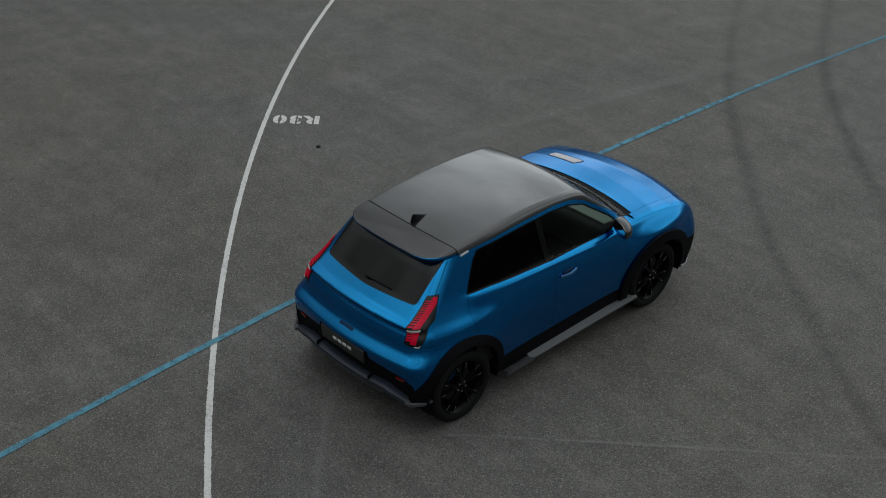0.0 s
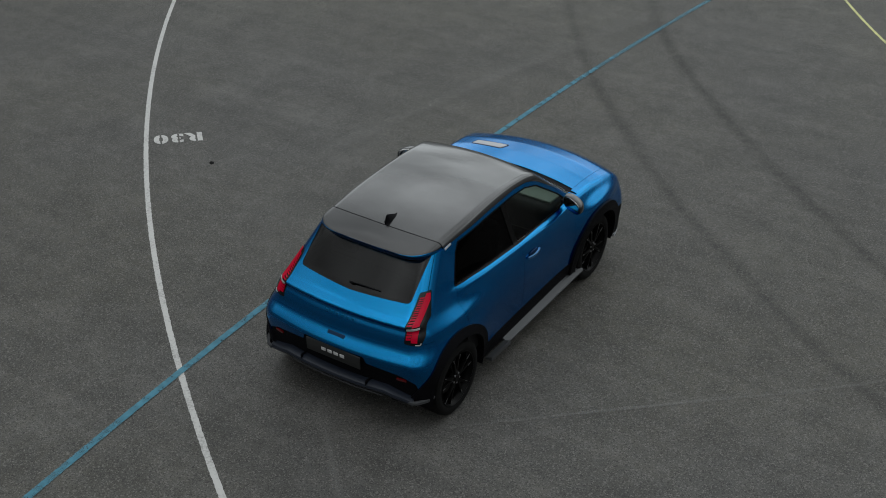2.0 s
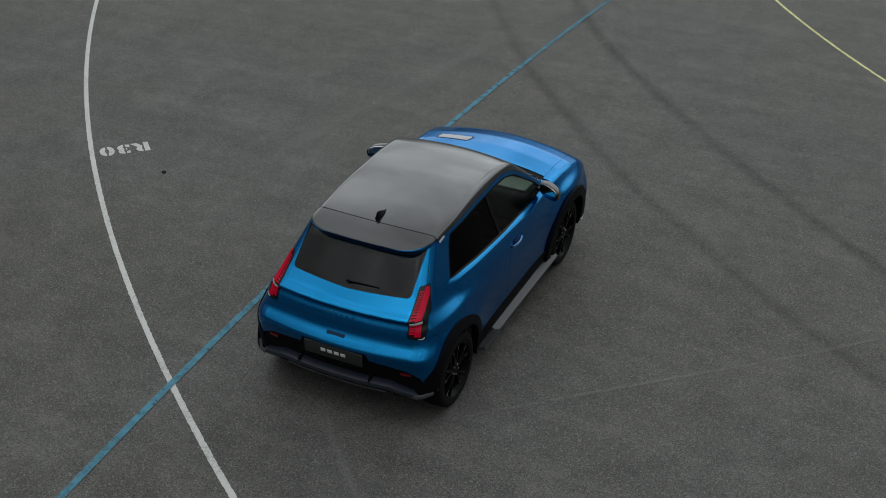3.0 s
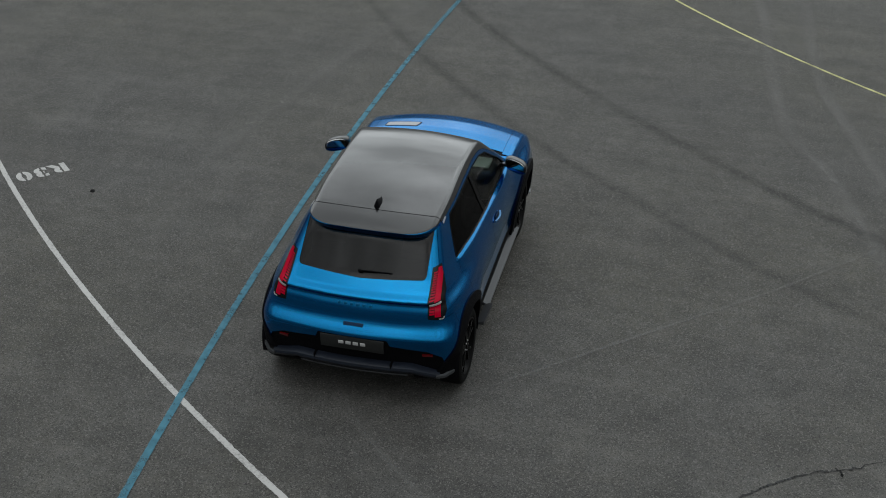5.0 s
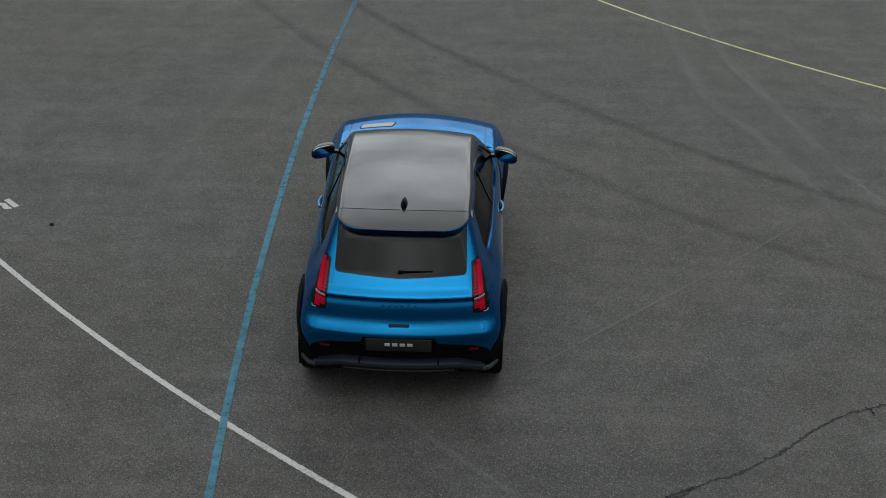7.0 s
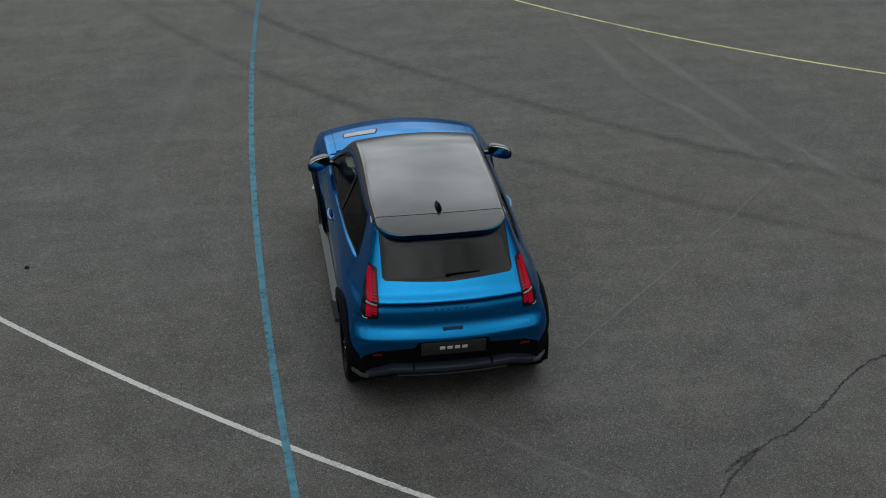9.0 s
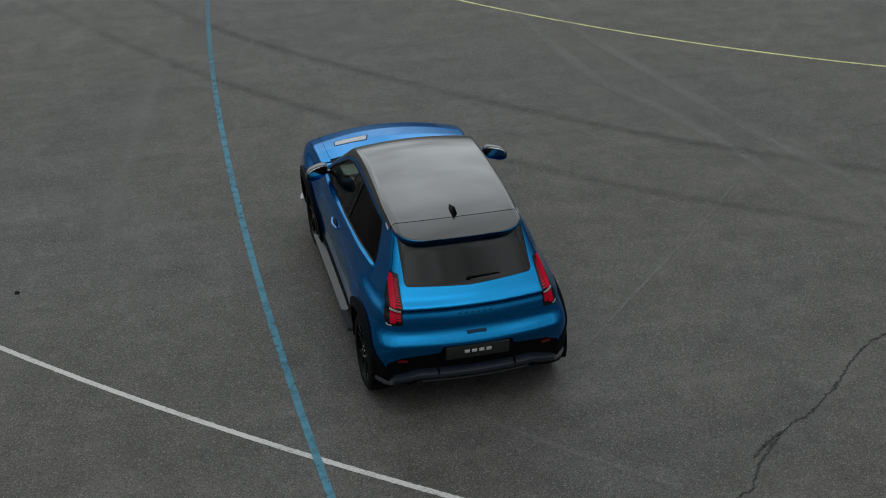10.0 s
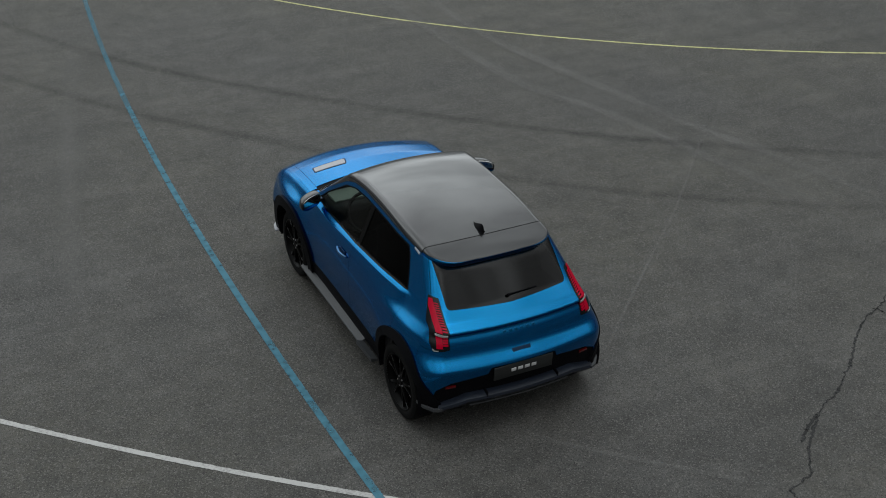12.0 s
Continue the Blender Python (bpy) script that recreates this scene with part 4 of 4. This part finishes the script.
def mirror(sx):
    """A door mirror: black stalk and shell, blue cap below, glass facing back."""
    def shell(x, y, z):
        u, v, w = (x - 0.885) / 0.112, (y - 0.655 + 0.35 * (x - 0.885)) / 0.085, (z - 1.112 + 0.12 * (x - 0.885)) / 0.068
        back = (y - 0.655 + 0.35 * (x - 0.885)) + 0.045
        body = (np.abs(u) ** 2.6 + np.abs(v) ** 2.4 + np.abs(w) ** 2.6) ** (1 / 2.5) - 1
        return smax(body * 0.07, -back, 0.012)
    s = net(shell, (0.74, 0.52, 1.02), (1.03, 0.80, 1.22), 0.009)
    ob = panel("mirror_shell", cut(s, lambda x, y, z: z - 1.090 + 0.12 * (x - 0.885)), BLACK_GLOSS, car, "gloss black door mirror with a blue lower cap", 0.006, 0, sx < 0)
    panel("mirror_cap", cut(s, lambda x, y, z: 1.088 - 0.12 * (x - 0.885) - z), BLUE, ob, "blue lower mirror cap", 0.006, 0, sx < 0)
    panel("mirror_glass", cut(s, lambda x, y, z: 0.06 - np.abs(z - 1.125 + 0.12 * (x - 0.885)) + 0 * x, lambda x, y, z: 0.090 - np.abs(x - 0.885), lambda x, y, z: -(y - 0.655 + 0.35 * (x - 0.885)) - 0.040,
                              lambda x, y, z: z - 1.096), MIRROR, ob, "mirror glass", 0.002, 0.002, sx < 0)
    part("mirror_stalk", box((0.10, 0.05, 0.035), (sx * 0.785, 0.70, 1.082), 0.012, (0, sx * -8, sx * -20)), BLACK_GLOSS, ob)


def door_pull(sx, door):
    pts = [(sx * (0.842 + 0.020 * math.sin(math.pi * f)), -0.085 + 0.20 * f, 0.897 + 0.004 * f) for f in np.linspace(0, 1, 11)]
    part("door_handle", sweep(pts, [(0.008, -0.009), (0.008, 0.009), (-0.008, 0.009), (-0.008, -0.009)]), HANDLE, door, "blue and chrome door handle")
    # thin solid box, coloured dark for the shaded hollow behind the pull
    part("handle_recess_shade", box((0.01, 0.12, 0.05), (sx * 0.834, 0.01, 0.905), 0.004), BLUE_BLACK, door, "thin block behind the handle, dark for the recess shade")
    xs = np.linspace(0.4, 0.75, 400)
    edge = float(xs[np.argmax(shell(xs, np.full(400, -1.004), np.full(400, 1.393)) > 0)])
    part("pillar_badge", box((0.006, 0.105, 0.018), (sx * edge, -1.004, 1.393), 0.002, (6, sx * -26, 0)), PALE, car, "small pale pillar badge")


for sx in (1, -1):
    mirror(sx)
    door_pull(sx, front_doors[sx])


# ---- wheels ----
def build_wheel():
    """A black alloy wheel with five split spokes; its face looks along +x, its hub at the origin."""
    w, r = 0.225, WHEEL_R
    barrel = [(0.243, -w), (0.246, -w + 0.02), (0.225, -w + 0.04), (0.222, -0.05), (0.240, -0.02), (0.249, -0.006), (0.243, -0.004), (0.226, -0.03), (0.214, -0.05), (0.214, -w + 0.01)]
    wheel = part("wheel", lathe(barrel, 64), RIM, car, "black alloy wheel with split spokes")
    tyre = [(0.244, -w + 0.012), (0.262, -w + 0.002), (0.300, -w), (0.325, -w + 0.014), (r, -w + 0.045), (r, -w / 2 - 0.004), (r - 0.007, -w / 2 - 0.003), (r - 0.007, -w / 2 + 0.003), (r, -w / 2 + 0.004),
            (r, -0.045), (0.326, -0.014), (0.302, 0.0), (0.264, -0.002), (0.247, -0.012)]
    part("tyre", lathe(tyre, 72), RUBBER, wheel, "black rubber tyre")
    for k in range(5):
        for d in (-1, 1):
            a = 2 * math.pi * k / 5 + d * 0.20
            b = 2 * math.pi * k / 5 + d * 0.09
            inner, outer = (0.055 * math.cos(b), 0.055 * math.sin(b)), (0.238 * math.cos(a), 0.238 * math.sin(a))
            nx, ny = -(outer[1] - inner[1]), outer[0] - inner[0]
            ln = math.hypot(nx, ny)
            nx, ny = nx / ln, ny / ln
            pts = [(inner[0] + nx * 0.014, inner[1] + ny * 0.014), (outer[0] + nx * 0.009, outer[1] + ny * 0.009), (outer[0] - nx * 0.009, outer[1] - ny * 0.009), (inner[0] - nx * 0.014, inner[1] - ny * 0.014)]
            part("spoke", prism(pts, -0.045, -0.018, "x", 0.003), RIM, wheel)
            e = [(inner[0] * 0.3 + outer[0] * 0.7 + nx * 0.010 * d, inner[1] * 0.3 + outer[1] * 0.7 + ny * 0.010 * d), (outer[0] * 0.99 + nx * 0.009 * d, outer[1] * 0.99 + ny * 0.009 * d),
                 (outer[0] * 0.99 + nx * 0.005 * d, outer[1] * 0.99 + ny * 0.005 * d), (inner[0] * 0.3 + outer[0] * 0.7 + nx * 0.006 * d, inner[1] * 0.3 + outer[1] * 0.7 + ny * 0.006 * d)]
            part("spoke_edge", prism(e, -0.020, -0.0165, "x"), STEEL, wheel, "machined spoke edge")
    part("centre_cap", lathe([(0.0, -0.012), (0.030, -0.012), (0.034, -0.018), (0.060, -0.022), (0.066, -0.05), (0.0, -0.05)], 32), RIM, wheel)
    part("brake_disc", lathe([(0.06, -0.10), (0.165, -0.10), (0.165, -0.12), (0.06, -0.12)], 40), DISC, wheel, "steel brake disc")
    part("caliper", box((0.06, 0.15, 0.06), (-0.09, 0.0, 0.14), 0.015), BLUE_BLACK, wheel, "dark brake caliper")
    for k in range(5):
        a = 2 * math.pi * k / 5 + 0.63
        part("wheel_bolt", lathe([(0.0, -0.014), (0.008, -0.014), (0.009, -0.022)], 8, "x", (0, 0.046 * math.cos(a), 0.046 * math.sin(a))), STEEL, wheel)
    return wheel


first = build_wheel()
first.matrix_basis = pose(FACE_X, -WHEEL_Y, HUB_Z, 20)
copy_thing(first, pose(FACE_X, WHEEL_Y, HUB_Z, 47))
copy_thing(first, pose(-FACE_X, -WHEEL_Y, HUB_Z, 8, 0, 180))
copy_thing(first, pose(-FACE_X, WHEEL_Y, HUB_Z, 33, 0, 180))


def liner(y, sx):
    """The dark shell of a wheel well."""
    bm = bmesh.new()
    rows = []
    for k in range(25):
        a = math.pi * (k / 24 * 1.16 - 0.08)
        rows.append([bm.verts.new((sx * x, y + 0.40 * math.cos(a), 0.335 + 0.40 * math.sin(a))) for x in (0.86, 0.45)] + [bm.verts.new((sx * 0.45, y + 0.02 * math.cos(a), 0.30))])
    for p, q in zip(rows, rows[1:]):
        bm.faces.new((p[0], p[1], q[1], q[0]))
        bm.faces.new((p[1], p[2], q[2], q[1]))
    part("wheel_liner", bm, BLACK_PLASTIC, car, "black wheel well liner")


for y in (ARCH[0][0], ARCH[1][0]):
    for sx in (1, -1):
        liner(y, sx)

# ---- cabin ----
part("underbody", box((1.5, 3.2, 0.06), (0, 0.02, 0.235), 0.02), BLACK_PLASTIC, car, "dark underbody")
part("cabin_floor", box((1.36, 2.3, 0.08), (0, -0.2, 0.36), 0.02), CABIN, car, "dark cabin floor")
dash = part("dashboard", box((1.34, 0.46, 0.30), (0, 0.87, 0.82), 0.07, (0, 0, 0), 3), CABIN, car, "dark dashboard with a grey-green pad")
part("dash_pad", box((1.20, 0.24, 0.03), (0, 0.88, 0.972), 0.012, (-2, 0, 0), 2), DASH, dash, "grey-green top pad, coloured paler for windscreen light")
part("parcel_shelf", box((1.12, 0.42, 0.03), (0, -1.28, 0.98), 0.01), CABIN, car, "dark parcel shelf")
part("cabin_lining", box((1.36, 0.05, 0.55), (0, 1.02, 0.66), 0.02), CABIN, car)
for flip in (False, True):
    panel("door_lining", cut(RIGHT, lambda x, y, z: z - 0.40, lambda x, y, z: 1.02 - z, lambda x, y, z: y + 1.1, lambda x, y, z: 0.95 - y), CABIN, car, "dark door lining", 0.0, -0.05, flip)
panel("headlining", cut(CROWN, lambda x, y, z: z - 1.30, more(seam_roof, 0), less(in_screen, 0.0), lambda x, y, z: -DAYLIGHT(y, z) - 0.004), CABIN, car, "dark headlining", 0.0, -0.02)


def seat(x, y):
    base = part("seat", box((0.50, 0.52, 0.20), (x, y, 0.55), 0.07, (6, 0, 0), 3), SEAT, car, "dark cloth front seat")
    part("backrest", box((0.48, 0.14, 0.62), (x, y - 0.30, 0.88), 0.06, (-14, 0, 0), 3, (0.8, 1)), SEAT, base)
    part("headrest", box((0.26, 0.10, 0.17), (x, y - 0.40, 1.25), 0.04, (-10, 0, 0), 3), SEAT, base)


seat(0.36, 0.10), seat(-0.36, 0.10)
bench = part("rear_seat", box((1.20, 0.48, 0.18), (0, -0.72, 0.56), 0.06, (4, 0, 0), 3), SEAT, car, "dark cloth rear bench")
part("backrest", box((1.20, 0.14, 0.55), (0, -1.02, 0.86), 0.05, (-16, 0, 0), 3), SEAT, bench)
for x in (-0.36, 0.36):
    part("headrest", box((0.24, 0.09, 0.14), (x, -1.13, 1.18), 0.035, (-14, 0, 0), 3), SEAT, bench)
steer = lathe([(0.19 + 0.016 * math.cos(a), 0.016 * math.sin(a)) for a in np.linspace(0, 2 * math.pi, 9)], 28, "z")
bmesh.ops.transform(steer, matrix=pose(-0.36, 0.56, 0.92, 62), verts=steer.verts)
part("steering_wheel", steer, CABIN, car, "black steering wheel")
